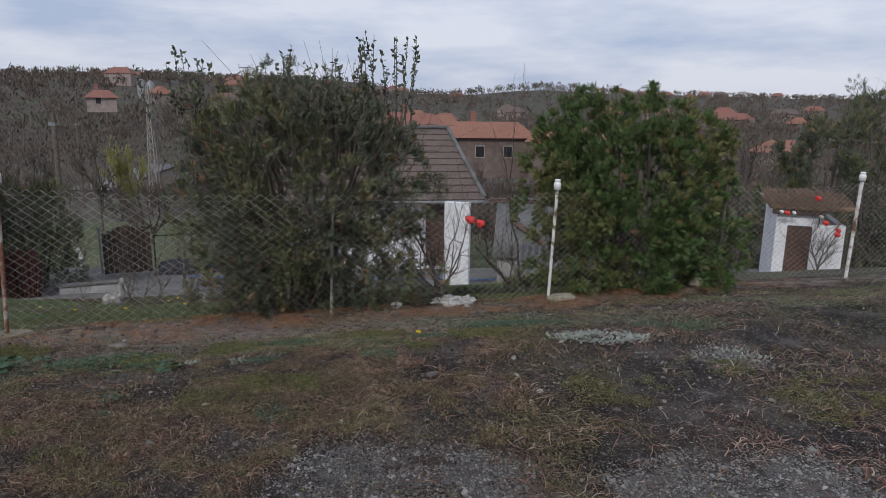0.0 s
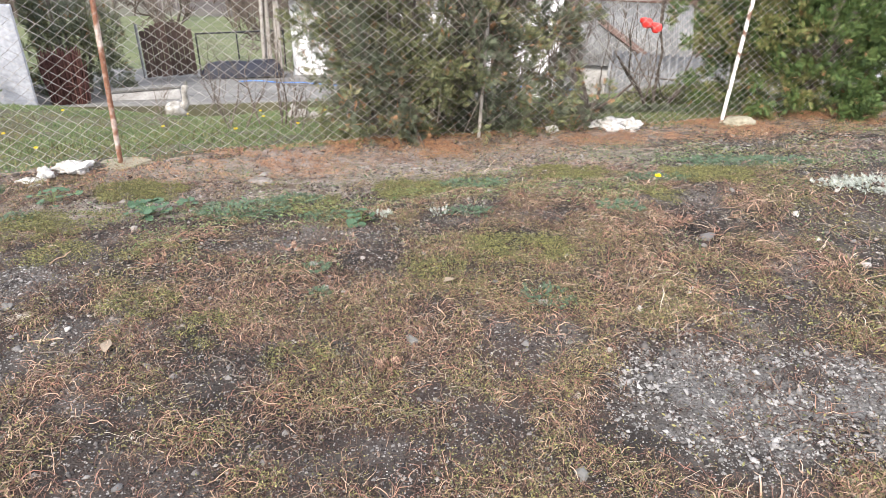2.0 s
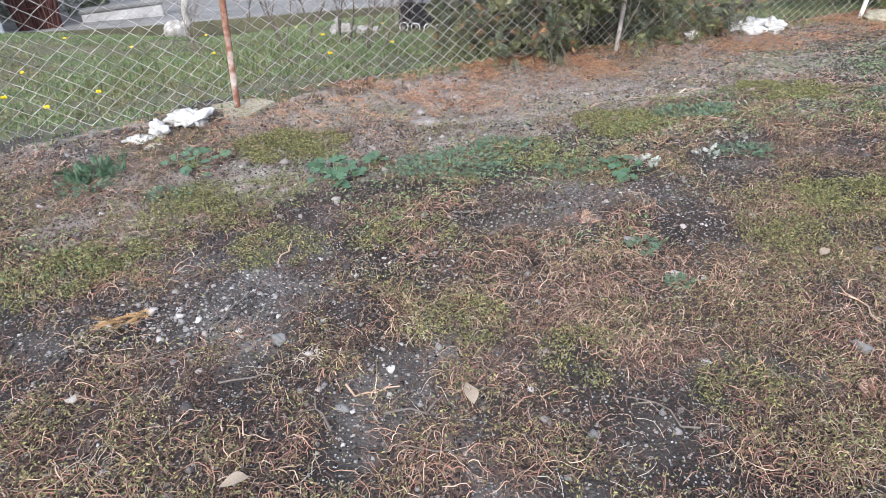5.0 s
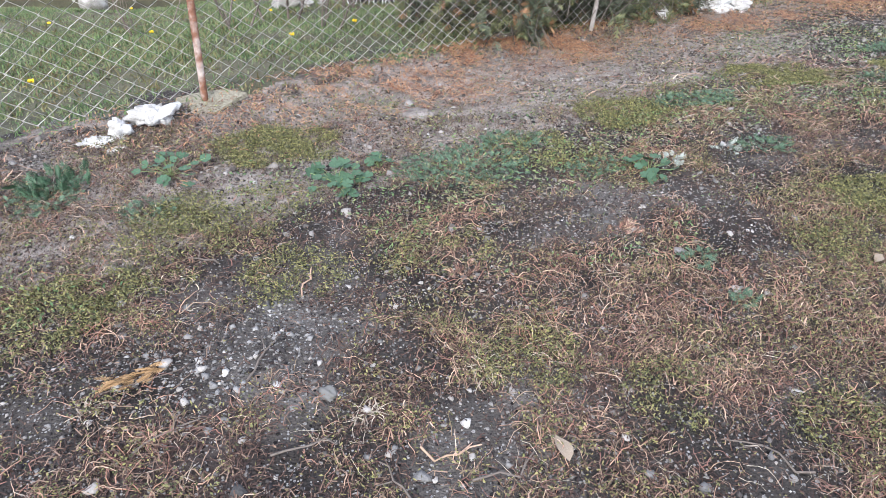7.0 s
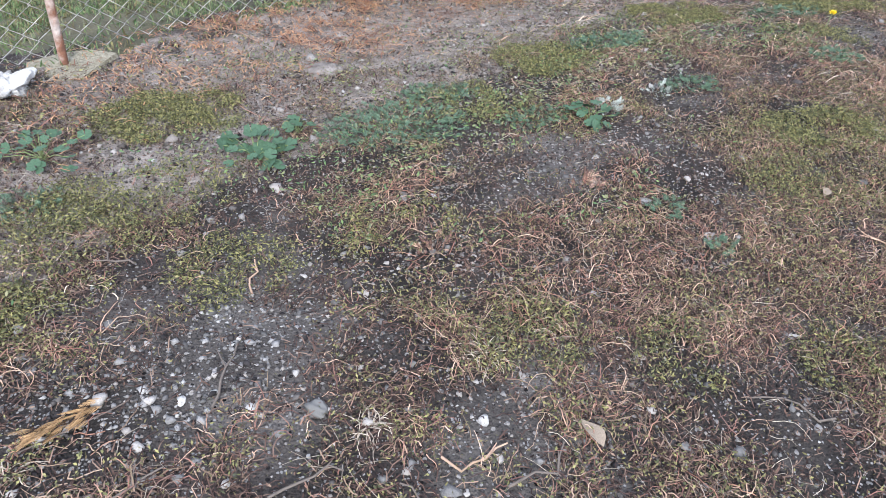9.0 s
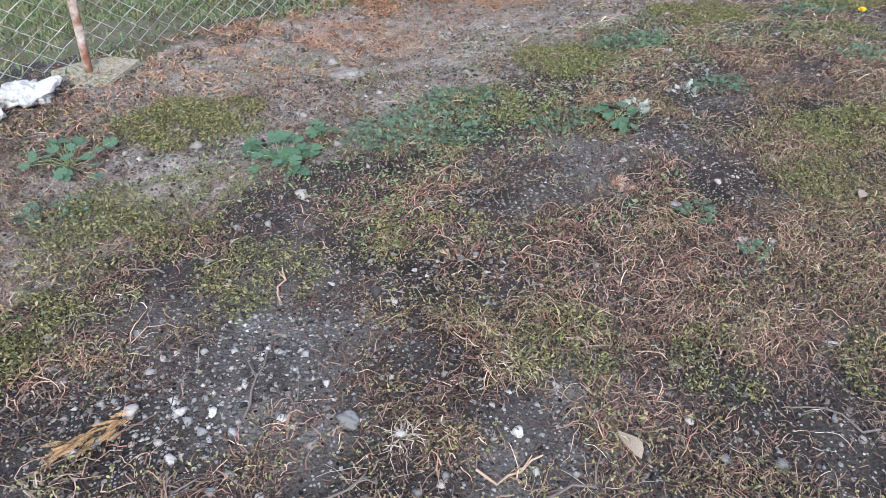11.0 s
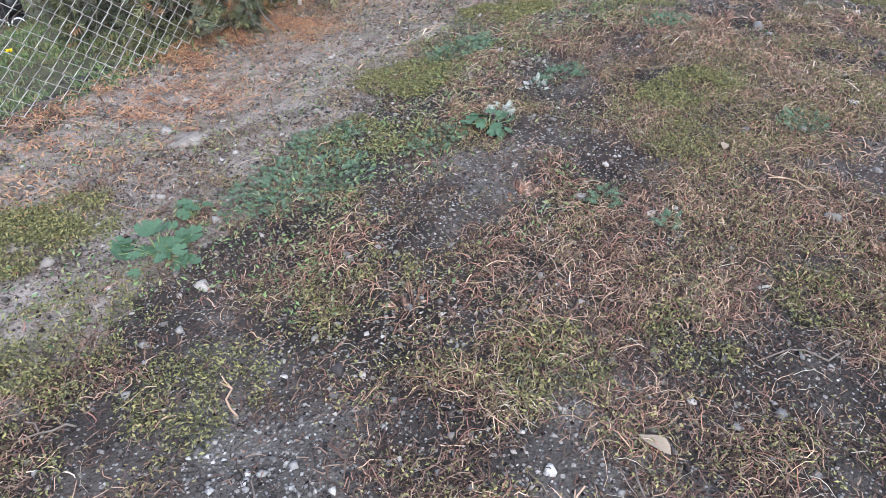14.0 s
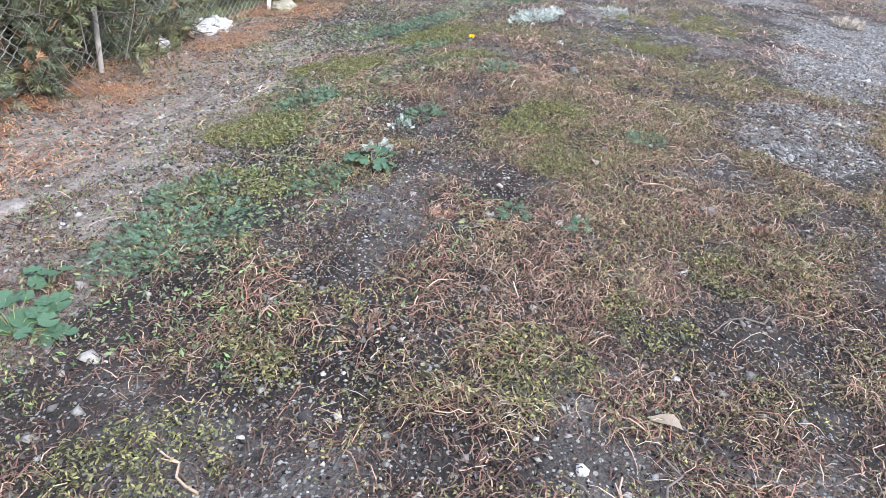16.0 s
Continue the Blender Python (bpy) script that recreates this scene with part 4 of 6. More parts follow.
def build_annex():
    # low lean-to with corrugated roof
    m, L = wall_frame((1.3, 12.85), (3.35, 12.35), -2.75)
    s = thing("lean_to", "low white lean-to with a corrugated cement roof", "shed", m)
    part("wall", box_bm(0.12, L - .1, 0.15, 0.3, -0.3, 0.82), M["wallw"], s)
    part("wall", box_bm(0.12, 0.27, 0.3, 1.55, -0.3, 0.9), M["wallw"], s)
    part("wall", box_bm(L - .25, L - .1, 0.3, 1.55, -0.3, 0.9), M["wallw"], s)
    v, f = corrugated(L, 1.3, 0.13, 0.034)
    ro = child("roof", mesh_np("roof", v, f, M["asb"], True), s, "grey corrugated cement sheets")
    ro.matrix_local = pose(0, 0, 0.86, 25, 0, 0)
    part("wall", box_bm(-1.36, -0.86, -0.17, 0.0, -0.3, 2.45, .012), M["wallw"], s, "tall white end wall with peeling limewash")
    # grey-roofed store behind it, its roof falling towards the bank
    m, L = wall_frame((0.98, 14.0), (3.1, 13.7), -2.6)
    g = thing("store", "low store with a plain grey cement-sheet roof", "shed", m)
    part("wall", box_bm(0.1, L - .1, 0.1, 2.0, -0.3, 0.95, 0.01), M["wallg"], g)
    for a in range(2):
        v, f = corrugated(L / 2 - .01, 1.62, 0.045, 0.005)
        ro = child("roof_sheet", mesh_np("roof_sheet", v, f, M["asb"], True), g, "weathered grey cement sheet")
        ro.matrix_local = pose(a * L / 2, -.05, 1.0, 38, 0, 0)
    part("ridge_board", box_bm(-.08, L + .08, 1.2, 1.3, 1.98, 2.08, .01), M["darkw"], g, "dark ridge board")
    part("gutter", box_bm(.5, L + .08, 1.16, 1.2, 2.08, 2.11, .006), M["asb"], g, "pale gutter edge")
    bd = part("board", box_bm(0, 1.3, -.07, .07, 0, .03, .006), M["darkw"], g, "dark board lying on the roof")
    bd.matrix_local = pose(.35, .75, 1.66, 38, 0, 0) @ pose(0, 0, 0.02, 0, 0, -42)


build_annex()


def build_shed():
    m, L = wall_frame((7.68, 15.40), (9.05, 14.92), -2.4)
    s = thing("shed", "small white shed with a brown door and reed roof", "shed", m)
    door = (0.24, 0.76, 0.06, 1.33)
    part("wall", wall_with_holes(0.86, -0.3, 1.6, 0.15, [door]), M["wallw"], s)
    part("wall", box_bm(0.86, L, 0.12, 0.27, -0.3, 1.36), M["wallw"], s)
    part("wall", box_bm(0, .15, .15, 2.2, -.3, 1.6), M["wallw"], s)
    part("wall", box_bm(L - .15, L, .27, 2.2, -.3, 1.36), M["wallw"], s)
    d = part("door", box_bm(door[0], door[1], .05, .09, door[2], door[3], .006), M["brownp"], s, "brown plank door")
    for i in range(4):
        part("plank", box_bm(door[0] + .01 + i * .122, door[0] + .122 + i * .122, .038, .05, door[2] + .02, door[3] - .02, .004), M["brownp"], d)
    part("fascia", box_bm(-.12, .98, -.12, -.08, 1.6, 1.72, .006), M["darkw"], s, "dark fascia board")
    # reed roof: bundles of stalks over a slab
    r = rng_of(5)
    part("roof", box_bm(-.18, L + .15, -.14, 2.3, 1.725, 1.80, .01), M["thatch"], s, "brown weathered reed roof")
    n = 900
    x, y = r.uniform(-.2, L + .15, n), r.uniform(-.2, 1.3, n)
    z = 1.79 + 0.13 * np.clip(y, 0, 1.2) + r.uniform(-.02, .05, n) - 0.10 * np.clip(x - .9, 0, 2)
    t = np.linspace(0, 1, 3)
    P = np.stack([x[:, None] + r.normal(0, .05, n)[:, None] * t, y[:, None] + .5 * t - .1, z[:, None] + .05 * t], -1)
    v, f = tubes(P, np.full((n, 3), .009), 3)
    child("reed", mesh_np("reed", v, f, M["thatch"]), s, "loose reed stalks", "stuff")


build_shed()


def build_left_house():
    m, L = wall_frame((-13.1, 7.9), (-7.75, 10.85), -1.85)
    h = thing("house", "white plastered neighbour house with a narrow shuttered window", "house", m)
    L -= 0.72
    win = (L - 0.62, L - 0.12, 1.35, 2.1)
    slot = (L - 0.85, L - 0.74, 0.1, 2.3)
    # walls, pier and downpipe carry their shade in the blue-grey whitewash colour
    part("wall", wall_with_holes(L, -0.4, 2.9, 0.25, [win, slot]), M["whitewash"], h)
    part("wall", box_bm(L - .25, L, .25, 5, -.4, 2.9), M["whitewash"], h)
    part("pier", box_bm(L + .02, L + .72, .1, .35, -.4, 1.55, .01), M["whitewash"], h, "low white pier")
    part("pier_frame", box_bm(L + .36, L + .56, .16, .22, 1.552, 2.0, .01), M["dark"], h, "dark window pane above the pier")
    w = part("window", wall_with_holes(.5, 0, .75, .05, [(.05, .45, .05, .7)]), M["greyw"], h, "grey window frame")
    w.location = (win[0], .05, win[2])
    part("pane", box_bm(.05, .45, .02, .03, .05, .7), M["dark"], w, "dark pane")
    part("slot_back", box_bm(slot[0], slot[1], .15, .2, slot[2], slot[3]), M["dark"], h, "dark narrow gap")
    P = np.array([[L - .69, -.05, -.1], [L - .69, -.05, 1.4], [L - .69, -.05, 2.9]])[None]
    v, f = tubes(P, np.full((1, 3), .05), 10)
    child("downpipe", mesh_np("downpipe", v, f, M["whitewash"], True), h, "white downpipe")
    roof = part("roof", box_bm(L * .3, L * .6, 2.2, 3.2, 2.9, 3.2), M["greyw"], h, "weathered brown tile roof")
    tiled_slope(roof, (-.4, -.4, 2.9), (L + .02, -.4, 2.9), (L + .02, 2.6, 4.4), (-.4, 2.6, 4.4), 10, M["rooftile"])
    tiled_slope(roof, (L + .02, 5.4, 2.9), (-.4, 5.4, 2.9), (-.4, 2.6, 4.4), (L + .02, 2.6, 4.4), 10, M["rooftile"])
    part("soffit", box_bm(-.4, L + .02, -.4, 5.4, 2.82, 2.88), M["greyw"], h)


build_left_house()


def build_gate():
    m, L = wall_frame((-7.95, 15.05), (-7.0, 15.45), -2.42)
    g = thing("garden_gate", "dark brown plank garden gate with an arched top", "gate", m)
    n = 10
    for i in range(n):
        u = (i + .5) / n
        h = 0.95 + 0.2 * math.sin(math.pi * u)
        w = L / n
        part("plank", box_bm(i * w + .004, (i + 1) * w - .004, 0, .025, .02 + .01 * (i % 3), h, .006), M["darkw"], g)
    for z in (.25, .78):
        part("rail", box_bm(.02, L - .02, .027, .06, z, z + .08, .006), M["darkw"], g)
    P = np.array([[-.04, 0, -.2], [-.04, 0, .5], [-.04, 0, 1.12]])[None]
    v, f = tubes(P, np.full((1, 3), .03), 8)
    child("post", mesh_np("post", v, f, M["steel"], True), g, "pale steel post")
    # low wire fence beside it
    m, L = wall_frame((-6.95, 15.47), (-5.2, 16.1), -2.42)
    w = thing("wire_fence", "low dark-framed wire mesh fence in the yard", "fence", m)
    for x0, x1, z0, z1 in ((0, L, .86, .89), (0, .03, 0, .86), (L * .45, L * .45 + .03, 0, .86), (L - .03, L, 0, .86)):
        part("rail" if x1 - x0 > .1 else "post", box_bm(x0, x1, 0, .03, z0, z1), M["black"], w)
    k = 24
    zz = np.arange(10)
    x = (np.arange(k)[:, None] + .5 + np.where(zz % 2 == 0, -.5, .5)[None]) * (L / k)
    P = np.stack([x, np.full_like(x, .015), np.repeat((.28 + zz * .062)[None], k, 0)], -1)
    v, f = tubes(P, np.full(P.shape[:2], .004), 3)
    child("wire_mesh", mesh_np("wire_mesh", v, f, M["wire"]), w)
    # dark sheet heaped at its foot
    r = rng_of(3)
    xs, ts = np.linspace(0, 1.75, 24), np.linspace(0, 1, 9)
    X, T = np.meshgrid(xs, ts)
    Z = .34 * np.sin(np.pi * T) ** .7 * (.75 + .35 * vnoise(X, T, .35, 4)) * np.clip(np.sin(np.pi * (X + .05) / 1.86) * 3, 0, 1)
    V = np.stack([X, -.42 + .4 * T, Z], -1).reshape(-1, 3)
    i = np.arange(X.size).reshape(X.shape)
    F = np.stack([i[:-1, :-1], i[:-1, 1:], i[1:, 1:], i[1:, :-1]], -1).reshape(-1, 4)
    t = thing("tarpaulin", "dark navy tarpaulin heaped along the wire fence", "tarpaulin", m)
    child("sheet", mesh_np("sheet", V, F, M["tarp"], True), t)


build_gate()

# ---- ground cover of the yard ----
BARE = ((-2.75, 3.23, .13), (-2.65, 2.92, .12), (-2.72, 3.43, .14), (-2.5, 3.35, .16), (-2.4, 3.65, .16), (-2.24, 3.82, .15), (-2.0, 3.65, .24), (-1.6, 3.5, .15), (-2.95, 3.27, .2), (1.41, 4.09, .3), (2.1, 4.5, .3), (.66, 3.66, .2), (.11, 2.6, .2), (-3.45, 3.24, .16))
MATS = ((-3.06, 4.46, 0.26), (-0.99, 3.6, 0.22), (-3.42, 3.75, 0.35), (-3.15, 3.95, 0.26), (-2.55, 3.62, 0.20), (-2.0, 4.25, 0.26), (-1.53, 4.58, 0.24), (-3.55, 3.52, 0.2), (-0.3, 4.3, 0.25), (0.9, 3.6, 0.3), (1.6, 3.9, 0.3), (2.2, 3.5, 0.4), (-0.6, 4.9, 0.3), (-3.0, 3.55, 0.18), (-1.35, 3.45, 0.15), (0.2, 4.75, 0.3), (-3.7, 3.4, 0.25), (-2.42, 3.08, 0.15), (-2.12, 2.92, 0.13), (-1.75, 2.8, 0.14))
TRAIL_X, TRAIL_Y = [-3.5, -3.1, -2.85, -2.45, -1.95, -1.3], [3.05, 3.18, 3.32, 3.52, 3.72, 3.80]


def blobs(x, y, spots):
    """How far inside the given round patches a point is, with a ragged rim: 0 outside, 1 well inside."""
    w = np.zeros_like(x)
    rag = 0.65 + 0.8 * vnoise(x, y, 0.13, 31)
    for cx, cy, r in spots:
        w = np.maximum(w, 1 - np.hypot(x - cx, (y - cy) * 1.15) / (r * rag + 1e-6))
    return smooth(0.0, 0.35, w)


def bare_soil(x, y):
    """1 on the worn trail and the dusty strip along the fence."""
    tr = np.exp(-((y - np.interp(x, TRAIL_X, TRAIL_Y)) / 0.13) ** 2) * smooth(-3.6, -3.2, x) * smooth(-1.2, -1.6, x)
    d = fence_y(x) - y
    strip = np.exp(-((d - 0.85) / 0.28) ** 2) * smooth(-3.6, -3.0, x) * smooth(1.0, -0.5, x)
    return np.maximum(np.maximum(tr, strip * 0.45), 0.92 * blobs(x, y, BARE))


def sow(r, n, x0, x1, y0, y1, weight):
    """Points in a rectangle kept with the given weight."""
    x, y = r.uniform(x0, x1, n), r.uniform(y0, y1, n)
    k = r.uniform(size=n) < weight(x, y)
    return x[k], y[k]


def in_yard(x, y, gap=0.05):
    return (fence_y(x) - y > gap).astype(float)


def stem_weight(x, y):
    n = 0.6 * vnoise(x, y, 0.5, 41) + 0.4 * vnoise(x, y, 0.15, 43)
    near = smooth(0.40, 0.58, n) * 0.95 + 0.05
    d = fence_y(x) - y
    return near * (1 - 0.93 * bare_soil(x, y)) * (1 - 0.85 * blobs(x, y, GRAVEL)) * in_yard(x, y) * (0.35 + 0.65 * smooth(0.5, 2.0, d)) * (1 - 0.15 * blobs(x, y, MATS))


def past_near(x, y):
    """0 in the middle of the nearest ground, 1 outside it."""
    return 1 - 1.0 * smooth(-4.5, -4.0, x) * smooth(-0.2, -0.8, x) * smooth(1.3, 1.7, y) * smooth(4.6, 4.1, y)


def stem_tufts(name, label, seed, n, rect, per, segs, material, lift=0.028, lmin=0.04, lmax=0.13, rad=0.0011, weight=stem_weight, sides=3):
    r = rng_of(seed)
    cx, cy = sow(r, n, *rect, weight)
    m = len(cx) * per
    cx, cy = np.repeat(cx, per), np.repeat(cy, per)
    a = r.uniform(0, 2 * np.pi, m)
    L = r.uniform(lmin, lmax, m)
    curl = r.normal(0, 0.8, m)
    t = np.linspace(0, 1, segs + 1)
    ang = a[:, None] + curl[:, None] * t[None] * 0.6 + np.cumsum(r.normal(0, 0.42, (m, segs + 1)), 1)
    st = (L / segs)[:, None]
    X = cx[:, None] + r.normal(0, 0.02, m)[:, None] + np.cumsum(np.cos(ang) * st, 1)
    Y = cy[:, None] + r.normal(0, 0.02, m)[:, None] + np.cumsum(np.sin(ang) * st, 1)
    up = r.uniform(0.1, 1, m)[:, None] * lift * np.sin(np.pi * np.clip(t[None] * r.uniform(0.6, 1.3, m)[:, None] + 0.08, 0, 1))
    Z = height(X, Y) + 0.002 + np.maximum(up + r.normal(0, 0.12, up.shape) * lift, 0)
    R = (rad * r.uniform(0.6, 1.5, m))[:, None] * np.linspace(1.1, 0.6, segs + 1)[None]
    v, f = tubes(np.stack([X, Y, Z], -1), R, sides)
    tagged(new(name, mesh_np(name, v, f, M[material])), label, "ground cover", kind="stuff")
    return X, Y, Z


NEAR, WIDE = (-4.6, 0.4, 1.6, 4.7), (-7.5, 6.5, -3.0, 8.4)
SX, SY, SZ = stem_tufts("dry_stems", "tangled dry reddish and straw-coloured creeping stems on soil", 1, 7000, NEAR, 14, 4, "stem", lift=0.021, rad=0.00095, lmin=0.015, lmax=0.065, sides=2)
RX, RY, RZ = stem_tufts("creeping_stems", "longer pinkish-orange creeping weed stems lying in tufts", 21, 2100, NEAR, 8, 5, "runner", 0.022, 0.03, 0.10, 0.00105, lambda x, y: stem_weight(x, y) * smooth(0.30, 0.62, vnoise(x, y, 0.75, 91)))
stem_tufts("dry_stem_litter", "fine dark maroon crumbled dry stems on soil", 5, 16500, NEAR, 13, 2, "litter", 0.014, 0.010, 0.04, 0.0010, lambda x, y: np.minimum(1, stem_weight(x, y) * 1.3 + 0.12 * in_yard(x, y)), 2)
stem_tufts("dry_straw", "pale dry straw bits on soil", 2, 2300, NEAR, 4, 4, "straw", 0.02, 0.015, 0.10, 0.0006)
stem_tufts("far_dry_stems", "dry reddish creeping stems farther along the yard", 3, 18000, WIDE, 6, 3, "stem", 0.03, 0.06, 0.16, 0.0019, lambda x, y: stem_weight(x, y) * past_near(x, y), 2)
stem_tufts("far_stem_litter", "dark crumbled stems farther along the yard", 6, 17000, WIDE, 6, 2, "litter", 0.02, 0.03, 0.09, 0.002, lambda x, y: np.minimum(1, stem_weight(x, y) * 1.2 + 0.1 * in_yard(x, y)) * past_near(x, y), 2)
stem_tufts("far_dry_straw", "pale straw farther along the yard", 4, 4600, WIDE, 3, 3, "straw", 0.025, 0.05, 0.16, 0.0018, lambda x, y: stem_weight(x, y) * past_near(x, y), 2)


def leaf_litter(name, label, seed, x, y, size, material, lift=0.012, tilt=0.5, zoff=0.0):
    r = rng_of(seed)
    n = len(x)
    v0 = np.array([(0, -0.6, 0), (0.22, 0, 0.1), (0, 0.6, 0.16), (-0.22, 0, 0.1)], float)
    pos = np.stack([x, y, height(x, y) + 0.002 + zoff + r.uniform(0, lift, n)], 1)
    v, f = scatter(v0, np.array([[0, 1, 2, 3]]), pos, rots(r, n, tilt), size * r.uniform(0.6, 1.4, n))
    return tagged(new(name, mesh_np(name, v, f, M[material])), label, "ground cover", kind="stuff")


def sow_leaves():
    r = rng_of(8)
    xy = [sow(r, int((130000 if cy > 4.4 or (cx, cy, q) in MATS[:2] else 44000) * (2.6 * q) ** 2), cx - 1.3 * q, cx + 1.3 * q, cy - 1.3 * q, cy + 1.3 * q, lambda x, y: blobs(x, y, ((cx, cy, q),)) * in_yard(x, y) * smooth(0.28 if (cx, cy, q) in MATS[:2] or cy > 4.4 else 0.40, 0.60, 0.5 * vnoise(x, y, 0.06, 12) + 0.5 * vnoise(x, y, 0.17, 13))) for cx, cy, q in MATS]
    x, y = np.concatenate([p[0] for p in xy]), np.concatenate([p[1] for p in xy])
    leaf_litter("creeping_leaf_mat", "yellow-green mats of tiny creeping leaves", 9, x, y, 0.0082, "mini", 0.026, 1.0)
    x, y = sow(r, 260000, -4.8, 1.0, 1.9, 4.9, lambda x, y: smooth(0.42, 0.68, vnoise(x, y, 0.22, 17)) * np.minimum(1, stem_weight(x, y) * 1.4))
    leaf_litter("sparse_leaves", "sparse small olive leaves among dry stems", 10, x, y, 0.0072, "mini", 0.03, 0.7)
    x, y = sow(r, 330000, -7.5, 6.5, -3.0, 8.4, lambda x, y: smooth(0.42, 0.7, vnoise(x, y, 0.6, 19)) * (1 - bare_soil(x, y)) * (1 - 0.8 * blobs(x, y, GRAVEL)) * in_yard(x, y) * past_near(x, y))
    leaf_litter("far_sparse_leaves", "olive-green low leaves across the yard", 11, x, y, 0.0125, "mini", 0.025, 0.6)
    x, y = sow(r, 190000, -5.5, 6.5, 3.4, 8.4, lambda x, y: smooth(0.44, 0.68, vnoise(x, y, 0.5, 23)) * smooth(0.2, 0.8, fence_y(x) - y) * smooth(3.4, 2.0, fence_y(x) - y) * (1 - bare_soil(x, y)))
    leaf_litter("low_herbs", "low green herbs near the fence", 12, x, y, 0.0125, "herb", 0.03, 0.7)
    x, y = sow(r, 210000, -4.8, 1.0, 1.9, 4.9, lambda x, y: np.minimum(1, stem_weight(x, y) * 1.2 + 0.05 * in_yard(x, y)))
    leaf_litter("withered_leaves", "withered olive-brown leaf bits among dry stems", 16, x, y, 0.0068, "oldleaf", 0.018, 0.9)
    # crumbs of dark plant litter on the soil
    x, y = sow(r, 90000, -4.8, 1.2, 1.9, 4.9, lambda x, y: (0.25 + 0.75 * smooth(0.35, 0.6, vnoise(x, y, 0.3, 29))) * in_yard(x, y))
    leaf_litter("plant_crumbs", "dark brown crumbs of plant litter on soil", 13, x, y, 0.008, "litter", 0.008, 0.9)


sow_leaves()


def stem_leaves():
    """Small olive leaves along the creeping stems, in clumps."""
    r = rng_of(15)
    w = smooth(0.44, 0.60, vnoise(SX[:, 0], SY[:, 0], 0.28, 71))
    k = (r.uniform(size=len(w)) < w).nonzero()[0]
    k = np.repeat(k, 4)
    j = r.integers(1, SX.shape[1], len(k))
    n = len(k)
    pos = np.stack([SX[k, j], SY[k, j], SZ[k, j] + 0.002], 1) + r.normal(0, 0.004, (n, 3)) * np.array([1, 1, 0.3])
    v0 = np.array([(0, -0.5, 0), (0.3, 0, 0.08), (0, 0.5, 0), (-0.3, 0, 0.08)], float)
    v, f = scatter(v0, np.array([[0, 1, 2, 3]]), pos, rots(r, n, 0.6), 0.0068 * r.uniform(0.6, 1.4, n))
    tagged(new("stem_leaves", mesh_np("stem_leaves", v, f, M["mini"])), "small olive-yellow leaves on creeping stems", "ground cover", kind="stuff")


stem_leaves()


def needle_litter():
    r = rng_of(14)
    n = 125000
    x = r.uniform(-4.2, 5.5, n)
    d = np.abs(r.normal(0.15, 0.50, n)) - 0.15
    y = fence_y(x) - d
    w = np.exp(-((x + 1.25) / 1.5) ** 2) + np.exp(-((x - 2.0) / 1.3) ** 2) * 0.8
    w = w * (1 - 0.65 * np.exp(-((d - 0.9) / 0.32) ** 2) * smooth(0.8, -0.8, x))
    k = r.uniform(size=n) < w * (0.2 + 0.8 * smooth(0.47, 0.66, vnoise(x, y, 0.26, 3))) * smooth(1.25, 0.35, d)
    x, y = x[k], y[k]
    m = len(x)
    a, L = r.uniform(0, 6.28, m), r.uniform(0.012, 0.05, m)
    t = np.linspace(-0.5, 0.5, 3)
    X, Y = x[:, None] + np.cos(a)[:, None] * L[:, None] * t, y[:, None] + np.sin(a)[:, None] * L[:, None] * t
    Z = height(X, Y) + 0.004 + r.uniform(0, 0.02, m)[:, None] + 0.006 * np.cos(t * 3)[None]
    v, f = tubes(np.stack([X, Y, Z], -1), np.full((m, 3), 0.0015), 2)
    tagged(new("fallen_needles", mesh_np("fallen_needles", v, f, M["needle"])), "orange-brown fallen conifer needles along the fence", "litter", kind="stuff")


needle_litter()


def ico(sub=1):
    bm = bmesh.new()
    bmesh.ops.create_icosphere(bm, subdivisions=sub, radius=1)
    v = np.array([p.co[:] for p in bm.verts])
    f = np.array([[q.index for q in p.verts] for p in bm.faces])
    bm.free()
    return v, f


ICO_V, ICO_F = ico(1)
OCT_V = np.array([(1, 0, 0), (0, 1, 0), (-1, 0, 0), (0, -1, 0), (0.1, 0.1, 1), (0, 0, -1)], float)
OCT_F = np.array([(0, 1, 4), (1, 2, 4), (2, 3, 4), (3, 0, 4), (1, 0, 5), (2, 1, 5), (3, 2, 5), (0, 3, 5)])


